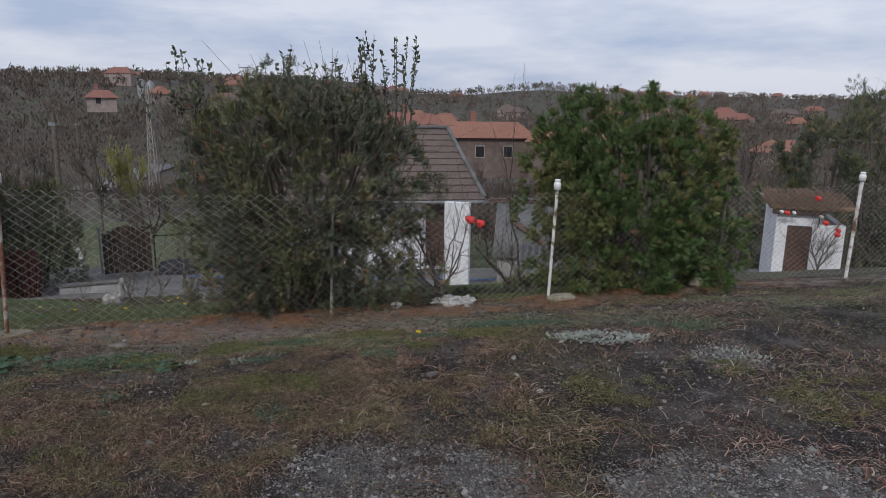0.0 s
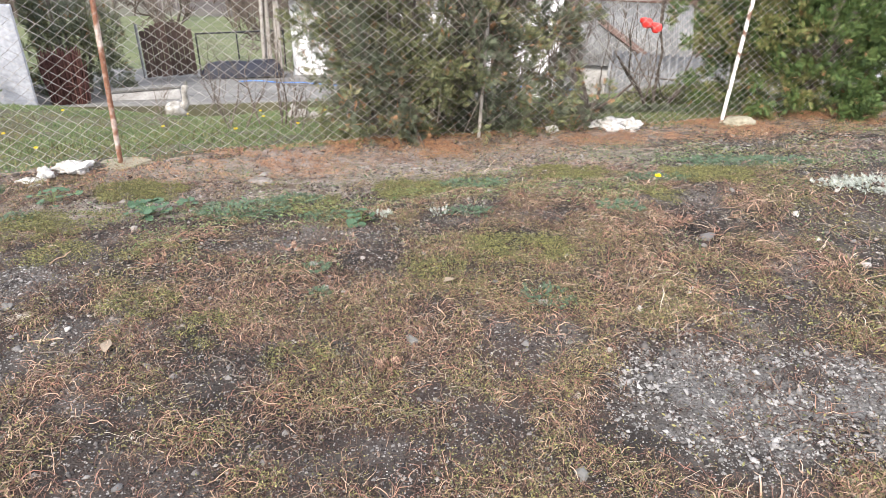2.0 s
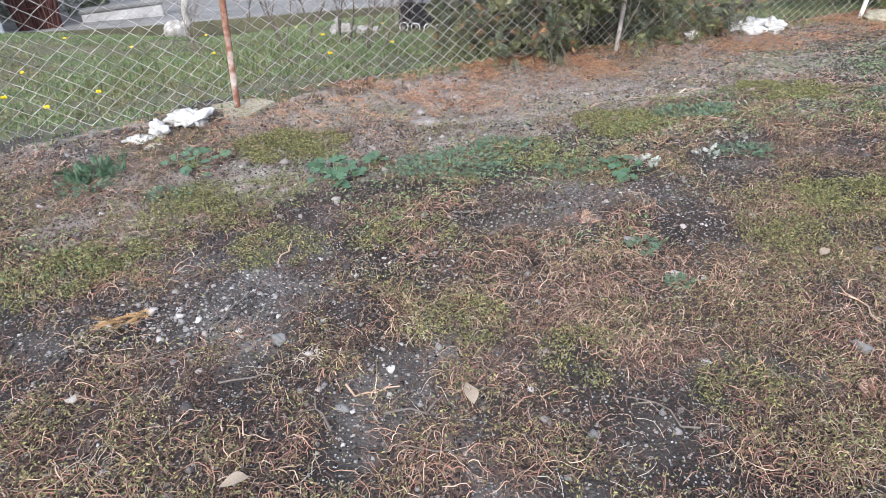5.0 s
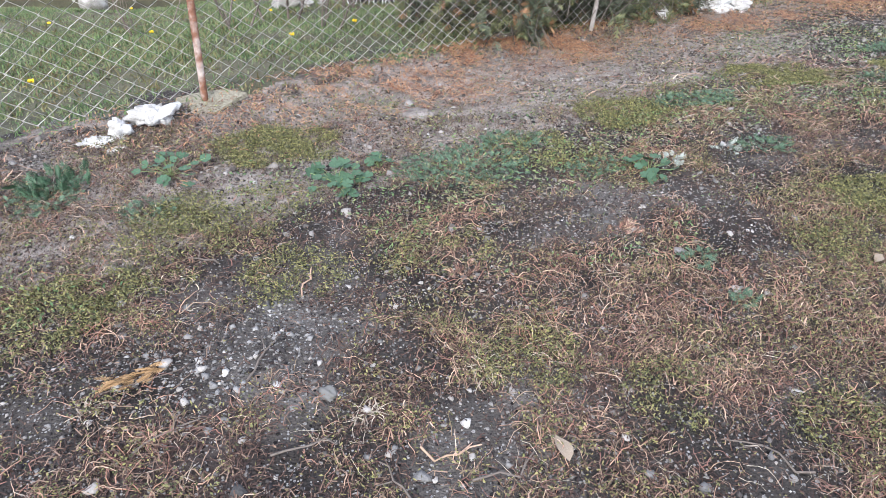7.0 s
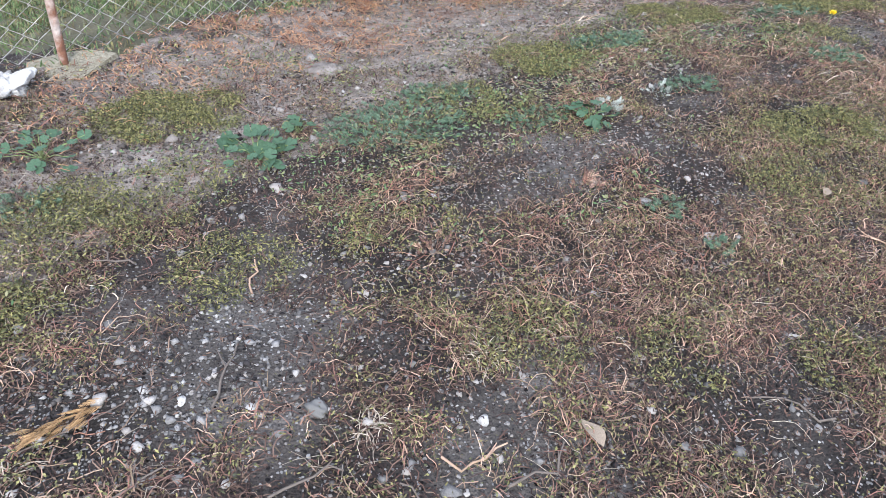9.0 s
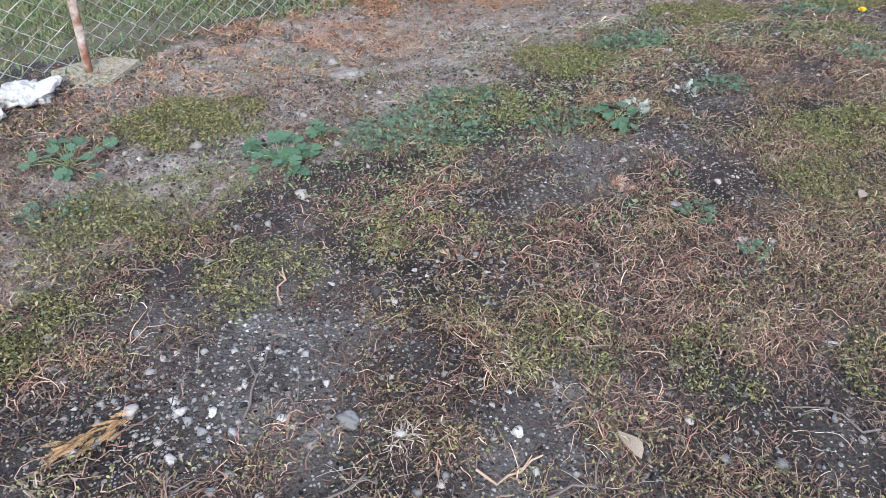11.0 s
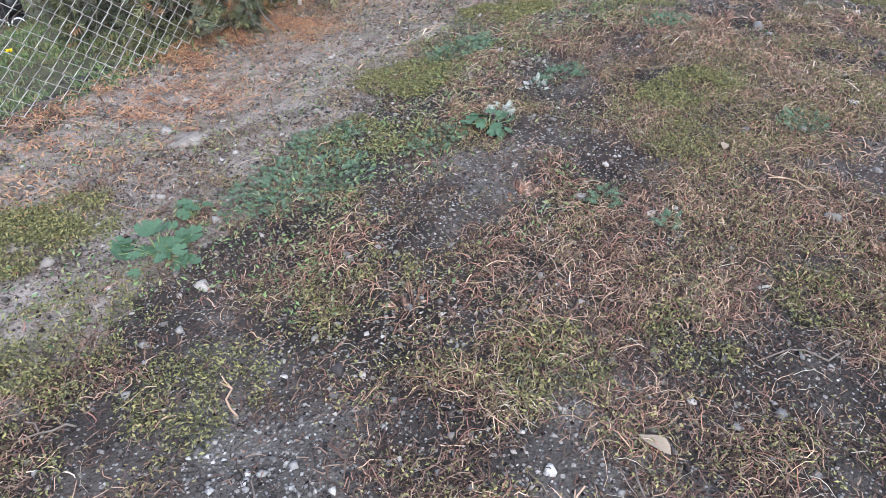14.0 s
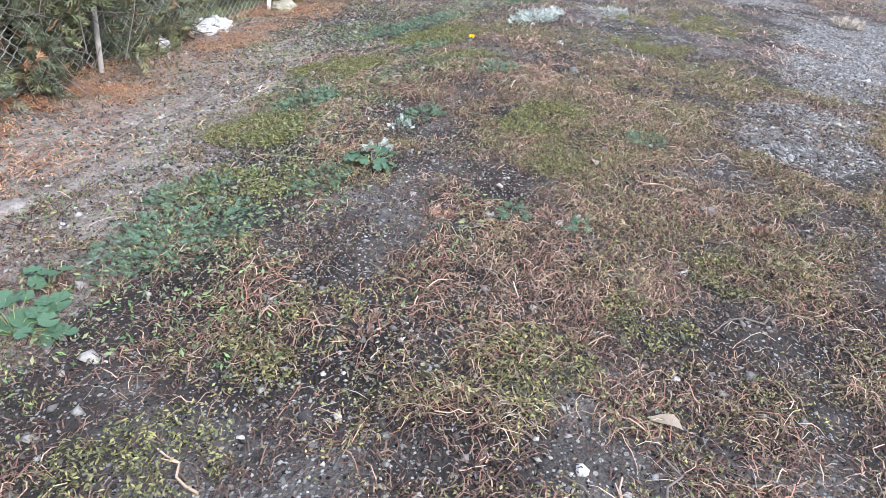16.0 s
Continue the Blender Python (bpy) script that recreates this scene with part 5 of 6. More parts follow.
def pebbles():
    r = rng_of(20)
    for name, label, n, rect, size, wt in (
            ("gravel", "grey and white gravel trodden into the soil", 330000, (-4.0, 4.6, 1.8, 4.6), 0.0043, lambda x, y: blobs(x, y, GRAVEL) * (0.2 + 0.8 * smooth(-1.5, -0.8, x)) * smooth(0.25, 0.5, vnoise(x, y, 0.09, 2))),
            ("loose_pebbles", "scattered grey and white pebbles on soil", 80000, (-4.6, 2.0, 1.9, 5.4), 0.0033, lambda x, y: (0.25 + 0.9 * bare_soil(x, y) + 0.5 * smooth(0.5, 0.75, vnoise(x, y, 0.35, 6))) * in_yard(x, y) * 0.7),
            ("large_pebbles", "rounded pale pebbles beside the worn trail", 3200, (-4.2, 2.0, 1.9, 4.8), 0.0068, lambda x, y: 0.06 + 0.30 * blobs(x, y, GRAVEL) + 0.12 * bare_soil(x, y) + 0.5 * np.exp(-((x + 3.1) / 0.6) ** 2 - ((y - 3.2) / 0.3) ** 2)),
            ("far_pebbles", "pale pebbles farther along the yard", 16000, (-7, 6.5, -3.0, 8.2), 0.0065, lambda x, y: 0.5 * in_yard(x, y))):
        x, y = sow(r, n, *rect, wt)
        m = len(x)
        s = size * np.exp(r.normal(0, 0.45, m))
        sc = np.stack([s * r.uniform(0.8, 1.5, m), s * r.uniform(0.7, 1.1, m), s * r.uniform(0.35, 0.65, m)], 1)
        base = ICO_V * (1 + 0.24 * np.sin(ICO_V[:, :1] * 5 + ICO_V[:, 1:2] * 7))
        if name in ("gravel", "loose_pebbles"):
            base, tri = OCT_V * (1 + 0.2 * np.sin(OCT_V[:, :1] * 5 + OCT_V[:, 1:2] * 7)), OCT_F
        else:
            tri = ICO_F
        v, f = scatter(base, tri, np.stack([x, y, height(x, y) + s * 0.12], 1), rots(r, m, 0.3), sc)
        tagged(new(name, mesh_np(name, v, f, M["chipping" if name in ("gravel", "large_pebbles") else "pebble"], True)), label, "gravel", kind="stuff")


pebbles()


def soil_clods():
    """Crumbs of loose soil, dark and pale."""
    r = rng_of(24)
    x, y = sow(r, 62000, -4.5, 0.6, 1.9, 4.7, lambda x, y: (0.35 + 0.65 * smooth(0.3, 0.6, vnoise(x, y, 0.25, 81))) * in_yard(x, y))
    m = len(x)
    s = 0.0030 * np.exp(r.normal(0, 0.5, m))
    sc = np.stack([s * r.uniform(0.8, 1.4, m), s * r.uniform(0.7, 1.1, m), s * r.uniform(0.5, 0.9, m)], 1)
    v, f = scatter(OCT_V, OCT_F, np.stack([x, y, height(x, y) + s * 0.2], 1), rots(r, m, 0.5), sc)
    tagged(new("soil_crumbs", mesh_np("soil_crumbs", v, f, M["clod"])), "loose dark crumbs of trodden soil", "soil", kind="stuff")
    # lumps and stone chips on the dusty strip
    n = 60000
    x = r.uniform(-4.6, 3.5, n)
    y = fence_y(x) - r.uniform(0.05, 1.9, n)
    k = (r.uniform(size=n) < 0.25 + 0.75 * smooth(0.35, 0.62, vnoise(x, y, 0.3, 83))) & (y > 4.2)
    x, y = x[k], y[k]
    m = len(x)
    s = 0.0050 * np.exp(r.normal(0, 0.5, m))
    sc = np.stack([s * r.uniform(0.8, 1.6, m), s * r.uniform(0.7, 1.1, m), s * r.uniform(0.4, 0.8, m)], 1)
    v, f = scatter(OCT_V, OCT_F, np.stack([x, y, height(x, y) + s * 0.15], 1), rots(r, m, 0.4), sc)
    tagged(new("dust_lumps", mesh_np("dust_lumps", v, f, M["crumb"])), "pale and dark dry lumps of soil along the fence", "soil", kind="stuff")


soil_clods()

# ---- single stones ----


def stone_mesh(name, seed, sx, sy, sz, material, sub=3, jag=0.25):
    v, f = ico(sub)
    off = np.array([[noise.noise(Vector(p) * 1.3 + Vector((seed * 7.1, 0, 0))), noise.noise(Vector(p) * 3.1 + Vector((seed * 3.3, 5, 0)))] for p in v])
    off2 = np.array([[noise.noise(Vector(p) * 6.5 + Vector((seed, 2, 9)))] for p in v])
    v = v * (1 + jag * off[:, :1] + jag * 0.6 * off[:, 1:] + jag * 0.35 * off2) * np.array([sx, sy, sz])
    return mesh_np(name, v, f, material, jag < 0.3)


def stone(x, y, sx, sy, sz, seed, rz=0.0, material="pebble", label="pale grey stone lying on the soil", category="stone", jag=0.25, sink=0.3):
    ob = new("stone", stone_mesh("stone", seed, sx, sy, sz, M[material], 4 if sx > 0.045 else (3 if sx > 0.02 else 2), jag))
    ob.matrix_world = pose(x, y, float(height(x, y)) + sz * (1 - sink), 0, 0, rz)
    return tagged(ob, label, category, "stones in the yard")


for i, (x, y, s, white) in enumerate(((0.38, 3.77, 0.026, 1), (-0.315, 3.335, 0.024, 0), (-0.554, 3.175, 0.028, 1), (-1.395, 2.911, 0.034, 0), (-1.686, 3.23, 0.016, 0), (-1.648, 3.503, 0.018, 0), (-1.68, 3.13, 0.014, 0), (-0.336, 3.296, 0.016, 0), (-0.724, 2.897, 0.022, 0), (0.05, 2.55, 0.03, 0), (-0.9, 2.35, 0.034, 0), (-3.378, 3.161, 0.022, 1), (-3.276, 3.217, 0.025, 0), (-3.133, 3.161, 0.018, 1), (-3.215, 3.078, 0.018, 0), (-3.012, 3.103, 0.016, 1), (-3.367, 2.883, 0.025, 0), (-2.709, 3.339, 0.015, 0), (-2.899, 3.053, 0.035, 0), (-2.814, 2.993, 0.02, 0), (-3.08, 2.955, 0.016, 0), (-2.608, 2.841, 0.015, 0), (-2.267, 2.836, 0.016, 0), (-2.403, 3.209, 0.014, 0), (-3.413, 3.058, 0.016, 0), (-3.211, 3.335, 0.014, 0), (-3.521, 3.509, 0.016, 0), (-2.789, 3.127, 0.014, 0), (-2.693, 2.8, 0.012, 0))):
    stone(x, y, s * .64, s * .48, s * .34, i + 1, i * 47.0, "rockw" if white else ("conc" if s > 0.03 else "pebble"), ("whitish" if white else "grey") + " stone lying on the trodden soil", jag=0.5)
for i, (x, y, sx, sy, sz, rz) in enumerate(((-3.55, 4.71, .085, .055, .046, 20), (-3.66, 4.60, .042, .04, .042, 60), (-3.745, 4.55, .06, .04, .012, 10), (-3.66, 4.47, .035, .025, .008, 40), (0.0, 6.47, .15, .08, .05, 15), (0.2, 6.50, .09, .07, .045, 70), (-0.5, 6.28, .05, .04, .03, 30))):
    stone(x, y, sx, sy, sz, 40 + i, rz, "rockw", "rough white broken rock at the foot of the fence", "rock", 0.62, 0.25)
stone(1.17, 6.72, .16, .08, .045, 61, 12, "slab", "tan flat stone at the foot of the fence post", "rock", 0.2)
stone(2.75, 7.25, .10, .08, .06, 62, 30, "slab", "tan rock at the foot of the fence", "rock", 0.25)
stone(-2.446, 4.732, .075, .05, .02, 63, 10, "dust", "flat half-buried dusty stone", "stone", 0.2, 0.6)


def build_footing():
    bm = bmesh.new()
    bmesh.ops.create_circle(bm, cap_ends=True, segments=8, radius=1)
    r = rng_of(73)
    for v in bm.verts:
        v.co *= 1 + 0.13 * r.normal()
    top = bmesh.ops.extrude_face_region(bm, geom=bm.faces[:])
    for e in top["geom"]:
        if isinstance(e, bmesh.types.BMVert):
            e.co.z += 1
            e.co.x *= 0.93
            e.co.y *= 0.9
    ob = part("concrete_footing", bm, M["slab"])
    z = float(height(-3.3, 4.83))
    ob.matrix_world = pose(-3.35, 4.90, z - 0.075, 2, -2, 18) @ Matrix.Diagonal((0.17, 0.12, 0.085, 1))
    tagged(ob, "lichened tan concrete footing round the rusty fence post", "footing")


build_footing()

# ---- leafy plants of the yard ----


def round_leaf(seed, lobes=7):
    """A scalloped, slightly cupped round leaf one unit across, with its notch at the stalk."""
    n = 28
    a = np.linspace(0.16, 2 * np.pi - 0.16, n)
    rad = 0.5 * (1 + 0.06 * np.cos(a * lobes)) * (0.92 + 0.08 * np.cos(a))
    ring = np.stack([rad * np.cos(a), rad * np.sin(a), 0.07 * np.cos(a * lobes) * rad + 0.12 * rad ** 2 * 4 * 0.5], 1)
    mid = ring * np.array([0.5, 0.5, 0.3])
    V = np.concatenate([[[0, 0, 0]], mid, ring])
    F = [[1 + i, 1 + n + i, 2 + n + i, 2 + i] for i in range(n - 1)]
    T = [[0, 1 + i, 2 + i] for i in range(n - 1)]
    Q = [t for q in F for t in ((q[0], q[1], q[2]), (q[0], q[2], q[3]))]
    return V, np.array(T + [list(q) for q in Q])


def mallow_plant(x, y, seed, count, spread, size, label):
    r = rng_of(seed)
    th = thing("mallow_plant", label, "plant", at_ground(x, y), "leafy weeds")
    V, F = round_leaf(seed)
    me = mesh_np("leaf", V, F, M["mallow"], True)
    for i in range(count):
        a, d = i * 2.4 + r.normal(0, 0.3), spread * math.sqrt((i + 0.6) / count) * r.uniform(0.8, 1.15)
        h = 0.025 + r.uniform(0.0, 0.05) * (1.2 - d / spread)
        px, py = d * math.cos(a), d * math.sin(a)
        lf = child("leaf", me, th)
        s = size * r.uniform(0.6, 1.2)
        lf.matrix_local = pose(px, py, h, r.normal(0, 18), r.normal(0, 18) , math.degrees(a) + r.normal(0, 40)) @ Matrix.Diagonal((s, s, s, 1))
        P = np.array([[0, 0, 0], [px * .5, py * .5, h * .8], [px, py, h]])[None]
        v, f = tubes(P, np.full((1, 3), 0.0013), 4)
        child("stalk", mesh_np("stalk", v, f, M["herb"]), th)


mallow_plant(-2.83, 4.07, 1, 24, 0.11, 0.052, "grey-green mallow weed with round scalloped leaves")
mallow_plant(-2.67, 4.20, 4, 7, 0.05, 0.042, "small mallow weed with round scalloped leaves")
mallow_plant(-3.42, 4.24, 2, 20, 0.13, 0.042, "low mallow weed near white rocks")
mallow_plant(-1.72, 3.93, 3, 16, 0.085, 0.05, "pale green broad-leaved weed")


def feathery_patch(x, y, rx, ry, seed, n, material="blue", label="", size=0.027, group="feathery weed patches", flat=0.22):
    r = rng_of(seed)
    th = thing("weed_patch", label or "flat blue-green feathery weed patch on soil", "weed", at_ground(x, y), group)
    a, d = r.uniform(0, 6.28, n), np.sqrt(r.uniform(0, 1, n)) * (0.75 + 0.5 * vnoise(r.uniform(0, 9, n), r.uniform(0, 9, n), 1.0, seed))
    px, py = d * np.cos(a) * rx, d * np.sin(a) * ry
    z = height(x + px, y + py) - float(height(x, y)) + r.uniform(0.003, 0.03, n)
    D = np.stack([np.cos(a + r.normal(0, 0.9, n)), np.sin(a + r.normal(0, 0.9, n)), np.abs(r.normal(0, flat, n)) + 0.08], 1)
    R, s = frames_to(D, r), size * r.uniform(0.4, 1.2, n)
    # the patch is several plants grown together
    k = 6 if n > 100 else 3
    seat = np.stack([np.cos(np.arange(k) * 2.4 + seed), np.sin(np.arange(k) * 2.4 + seed)], 1) * np.sqrt((np.arange(k) + 0.4) / k)[:, None] * np.array([rx, ry])
    own = np.argmin(np.hypot(px[:, None] - seat[None, :, 0], py[:, None] - seat[None, :, 1]), 1)
    for i in range(k):
        q = own == i
        if q.any():
            v, f = scatter(FROND_V, FROND_F, np.stack([px, py, z], 1)[q], R[q], s[q])
            child("sprig", mesh_np("sprig", v, f, M[material]), th, kind="stuff")


for i, (x, y, rx, ry, n) in enumerate(((-2.36, 4.12, .24, .17, 420), (-2.12, 4.33, .14, .09, 150), (-1.16, 4.62, .20, .09, 260), (-0.45, 4.05, .11, .08, 130), (0.55, 5.0, .40, .13, 520), (-0.9, 3.22, .10, .07, 90), (-1.83, 3.38, .05, .04, 30), (-1.78, 3.2, .04, .03, 20), (0.45, 5.2, .3, .12, 300), (1.7, 4.75, .35, .12, 320), (-3.8, 4.12, .12, .12, 140), (-4.3, 3.9, .2, .12, 160), (-1.9, 4.0, .12, .07, 110), (-0.1, 4.65, .2, .1, 180), (-1.2, 4.05, .12, .06, 110), (-3.45, 3.98, .1, .06, 60))):
    feathery_patch(x, y, rx, ry, 100 + i, int(n * 2.0))
feathery_patch(1.02, 4.43, .34, .12, 130, 800, "silver", "low patch of silvery white-leaved weed", 0.034, "silver weeds", 0.5)
feathery_patch(1.85, 4.12, .18, .1, 131, 170, "silver", "sparse silvery weed on dark soil", 0.03, "silver weeds", 0.8)
feathery_patch(-1.62, 3.98, .05, .05, 132, 40, "silver", "small silvery seedling on dark soil", 0.028, "silver weeds", 1.2)
feathery_patch(-1.35, 4.05, .05, .04, 133, 36, "silver", "small silvery seedling on dark soil", 0.028, "silver weeds", 1.2)
feathery_patch(3.6, 2.5, .14, .12, 134, 220, "straw", "grey dry tuft standing on gravel", 0.07, "dry tufts", 1.5)
feathery_patch(-3.80, 4.2, .12, .10, 135, 90, "mallow", "straggly upright grey-green weed beside the fence", 0.06, "upright weeds", 1.6)
for i, (x, y) in enumerate(((-1.98, 3.55), (-2.5, 3.43), (-0.2, 3.9), (-1.45, 2.75))):
    feathery_patch(x, y, .035, .03, 140 + i, 26, "stem", "tiny crimson weed growing on dark soil", 0.04, "crimson weeds", 0.9)


def build_cedar_spray():
    th = thing("cedar_spray", "dry orange-tan conifer spray lying on pebbles", "litter", at_ground(-3.32, 3.165, 0, 0.006) @ Matrix.Diagonal((.78, .78, .78, 1)))
    r = rng_of(77)
    n = 56
    t = r.uniform(0.0, 1, n)
    pos = np.stack([0.16 * t - 0.09, 0.05 * t + r.normal(0, 0.012, n), 0.008 + r.uniform(0, 0.015, n)], 1)
    D = np.stack([-np.ones(n), -0.45 + r.normal(0, 0.42, n), r.normal(0, 0.14, n)], 1)
    w = r.uniform(0.035, 0.08, n)
    v, f = scatter(FROND_V, FROND_F, pos, frames_to(D, r), np.stack([w * .4, w * .4, w], 1))
    child("foliage", mesh_np("foliage", v, f, M["cedar"]), th)
    P = np.array([[-.12, -.03, .008], [0, 0, .012], [.08, .025, .01], [.16, .06, .006]])[None]
    v, f = tubes(P, np.full((1, 4), .002), 5)
    child("stalk", mesh_np("stalk", v, f, M["twigb"]), th)


build_cedar_spray()


def dry_leaf(x, y, rz, s):
    k = 7
    u = np.linspace(0, 1, k)
    w = 0.26 * np.sin(np.pi * u ** 0.8) + 0.01
    V = np.concatenate([np.stack([u, sg * w, 0.16 * np.abs(sg) * w * 2 + 0.08 * np.sin(u * 5)], 1) for sg in (-1, 0, 1)])
    i = np.arange(3 * k).reshape(3, k)
    F = np.stack([i[:-1, :-1], i[:-1, 1:], i[1:, 1:], i[1:, :-1]], -1).reshape(-1, 4)
    ob = new("dry_leaf", mesh_np("dry_leaf", V, F, M["leafdry"], True))
    ob.matrix_world = pose(x, y, float(height(x, y)) + 0.018, 6, -8, rz) @ Matrix.Diagonal((s, s, s, 1))
    return tagged(ob, "curled grey-brown dead leaf on the soil", "leaf", "dead leaves")


dry_leaf(-2.41, 2.795, 100, 0.066)
dry_leaf(-1.3, 3.3, 30, 0.05)
dry_leaf(-2.9, 2.62, 200, 0.06)


def twig(x, y, rz, L, seed):
    r = rng_of(seed)
    t = np.linspace(0, 1, 6)
    P = np.stack([t * L, np.cumsum(r.normal(0, 0.012, 6)), np.full(6, 0.009)], -1)
    Q = np.stack([P[3] + np.array([1, s, 0]) * 0.25 * L * t[:, None] for s in (0.8,)], 0)
    v, f = tubes(np.concatenate([P[None], Q]), np.array([np.linspace(.003, .0016, 6), np.linspace(.0022, .001, 6)]), 5)
    ob = new("twig", mesh_np("twig", v, f, M["stem" if seed % 4 == 1 else "twig"], True))
    ob.matrix_world = at_ground(x, y, rz, 0.004)
    return tagged(ob, "thin dry twig lying on the soil", "twig", "twigs on the soil")


for i, (x, y, a, L) in enumerate(((-3.08, 3.12, 62, .16), (-2.95, 3.42, 70, .12), (-2.62, 2.78, 20, .15), (-2.45, 2.66, 175, .14), (-3.2, 3.62, 130, .1), (-3.55, 3.42, 15, .12), (-1.9, 2.7, 140, .18), (-3.3, 2.95, 40, .14), (-2.75, 2.72, 150, .11), (-1.3, 3.0, 100, .16), (-4.2, 3.6, 20, .18), (-0.8, 3.4, 160, .14), (-3.021, 2.899, -12, .13), (-2.714, 2.853, -4, .13))):
    twig(x, y, a, L, i)


def root_tuft(x, y, seed, n, label):
    """A flat star of pale dry roots lying on the soil."""
    r = rng_of(seed)
    a, L = r.uniform(0, 6.28, n), r.uniform(0.025, 0.07, n)
    t = np.linspace(0, 1, 6)
    ang = a[:, None] + np.cumsum(r.normal(0, 0.4, (n, 6)), 1)
    X = r.normal(0, 0.008, n)[:, None] + np.cumsum(np.cos(ang) * L[:, None] / 5, 1)
    Y = r.normal(0, 0.008, n)[:, None] + np.cumsum(np.sin(ang) * L[:, None] / 5, 1)
    Z = height(x + X, y + Y) - float(height(x, y)) + 0.004 + 0.012 * np.sin(np.pi * t)[None] * r.uniform(0.2, 1, n)[:, None]
    v, f = tubes(np.stack([X, Y, Z], -1), np.linspace(0.0014, 0.0006, 6)[None].repeat(n, 0), 4)
    ob = new("dry_root_tuft", mesh_np("dry_root_tuft", v, f, M["straw"]))
    ob.matrix_world = at_ground(x, y)
    tagged(ob, label, "weed", "dry tufts")


for i, (x, y, n) in enumerate(((-2.809, 2.982, 30), (-2.526, 3.065, 26), (-3.423, 3.092, 18))):
    root_tuft(x, y, 610 + i, n, "pale dry weed roots spread on the soil")

# ---- grassy bank behind the fence ----


def bank_grass():
    r = rng_of(50)
    x, y = sow(r, 620000, -9.5, 3.0, 3.0, 13.5, lambda x, y: smooth(-0.12, 0.12, y - fence_y(x)) * smooth(7.4, 6.2, (y - fence_y(x))) * (0.10 + 0.90 * smooth(0.36, 0.60, 0.6 * vnoise(x, y, 0.55, 61) + 0.4 * vnoise(x, y, 0.16, 62))))
    n = len(x)
    v0 = np.array([(-0.16, 0, 0), (0.16, 0, 0), (0.12, 0.25, 0.62), (0, 0.6, 1.0)], float)
    v, f = scatter(v0, np.array([[0, 1, 2, 3]]), np.stack([x, y, height(x, y)], 1), rots(r, n, 0.35), np.stack([r.uniform(0.012, 0.024, n), r.uniform(0.014, 0.04, n), r.uniform(0.008, 0.036, n)], 1))
    x, y = sow(r, 110000, -9.5, 3.0, 3.0, 12.5, lambda x, y: smooth(-0.2, 0.2, y - fence_y(x)) * smooth(5.5, 3.0, (y - fence_y(x))) * smooth(0.36, 0.6, vnoise(x, y, 0.5, 63)))
    n = len(x)
    w, g = scatter(v0, np.array([[0, 1, 2, 3]]), np.stack([x, y, height(x, y)], 1), rots(r, n, 0.7), np.stack([r.uniform(0.012, 0.03, n), r.uniform(0.02, 0.08, n), r.uniform(0.01, 0.05, n)], 1))
    tagged(new("bank_dry_grass", mesh_np("bank_dry_grass", w, g, M["oldleaf"])), "withered brown grass patches on the bank", "grass", kind="stuff")
    tagged(new("bank_grass", mesh_np("bank_grass", v, f, M["herb"])), "rough green grass and herbs on the bank behind the fence", "grass", kind="stuff")


bank_grass()


def dandelions():
    r = rng_of(51)
    th = thing("dandelion", "yellow dandelion flower standing in the grass", "flower", at_ground(-4.9, 5.6, 0, 0.0), "dandelions")
    v, f = tubes(np.array([[0, 0, 0], [.004, 0, .05], [.006, .003, .1]])[None], np.full((1, 3), .002), 4)
    child("stalk", mesh_np("stalk", v, f, M["herb"]), th)
    n = 26
    a = np.arange(n) * 2.4
    D = np.stack([np.cos(a), np.sin(a), 0.25 + 0.9 * (np.arange(n) / n)], 1)
    v, f = scatter(LEAF_V, LEAF_F, np.tile([.006, .003, .1], (n, 1)), frames_to(D, r), np.full(n, .02))
    child("petals", mesh_np("petals", v, f, M["yellow"]), th)
    for x, y in ((-4.3, 5.5), (-5.3, 6.6), (-4.0, 6.9), (-3.2, 7.4), (-6.0, 6.2), (-5.0, 7.9), (-2.6, 6.4), (-6.6, 7.5), (-3.6, 8.6), (-4.6, 8.9), (-5.7, 8.2), (-2.7, 8.0), (-4.4, 5.1), (-5.8, 5.0), (-3.0, 6.0), (-7.0, 8.6), (-0.22, 4.32)):
        copy_thing(th, at_ground(x, y, x * 90))


dandelions()

# ---- things in the neighbours' yard ----


def build_planter():
    th = thing("swan_planter", "dingy white swan-shaped garden planter on the bank", "planter", at_ground(-5.3, 10.25, 20, 0.0) @ Matrix.Diagonal((.75, .75, .95, 1)))
    me = stone_mesh("bowl", 81, .2, .17, .15, M["dingy"], 3, 0.22)
    b = child("bowl", me, th)
    b.location = (-.05, 0, .12)
    P = np.array([[.08, 0, .15], [.17, 0, .25], [.16, 0, .38], [.19, 0, .48], [.24, 0, .5]])[None]
    v, f = tubes(P, np.array([[.085, .07, .055, .06, .02]]), 10)
    child("neck", mesh_np("neck", v, f, M["dingy"], True), th)
    v, f = scatter(LEAF_V, LEAF_F, np.array([[.18, 0, .38], [.2, .02, .42]]), frames_to(np.array([[.2, .1, 1.0], [.3, -.2, 1.0]]), rng_of(2)), np.array([.2, .17]))
    child("wing", mesh_np("wing", v, f, M["dingy"]), th)


build_planter()
for i, (x, y, s) in enumerate(((-3.15, 8.52, .075), (-2.93, 8.5, .06), (-2.78, 8.55, .04), (-8.2, 10.2, .14), (-7.9, 10.35, .1))):
    stone(x, y, s * 1.3, s, s * .7, 90 + i, i * 50, "dingy", "whitewashed rock bordering the neighbours' bed", "rock", .35)


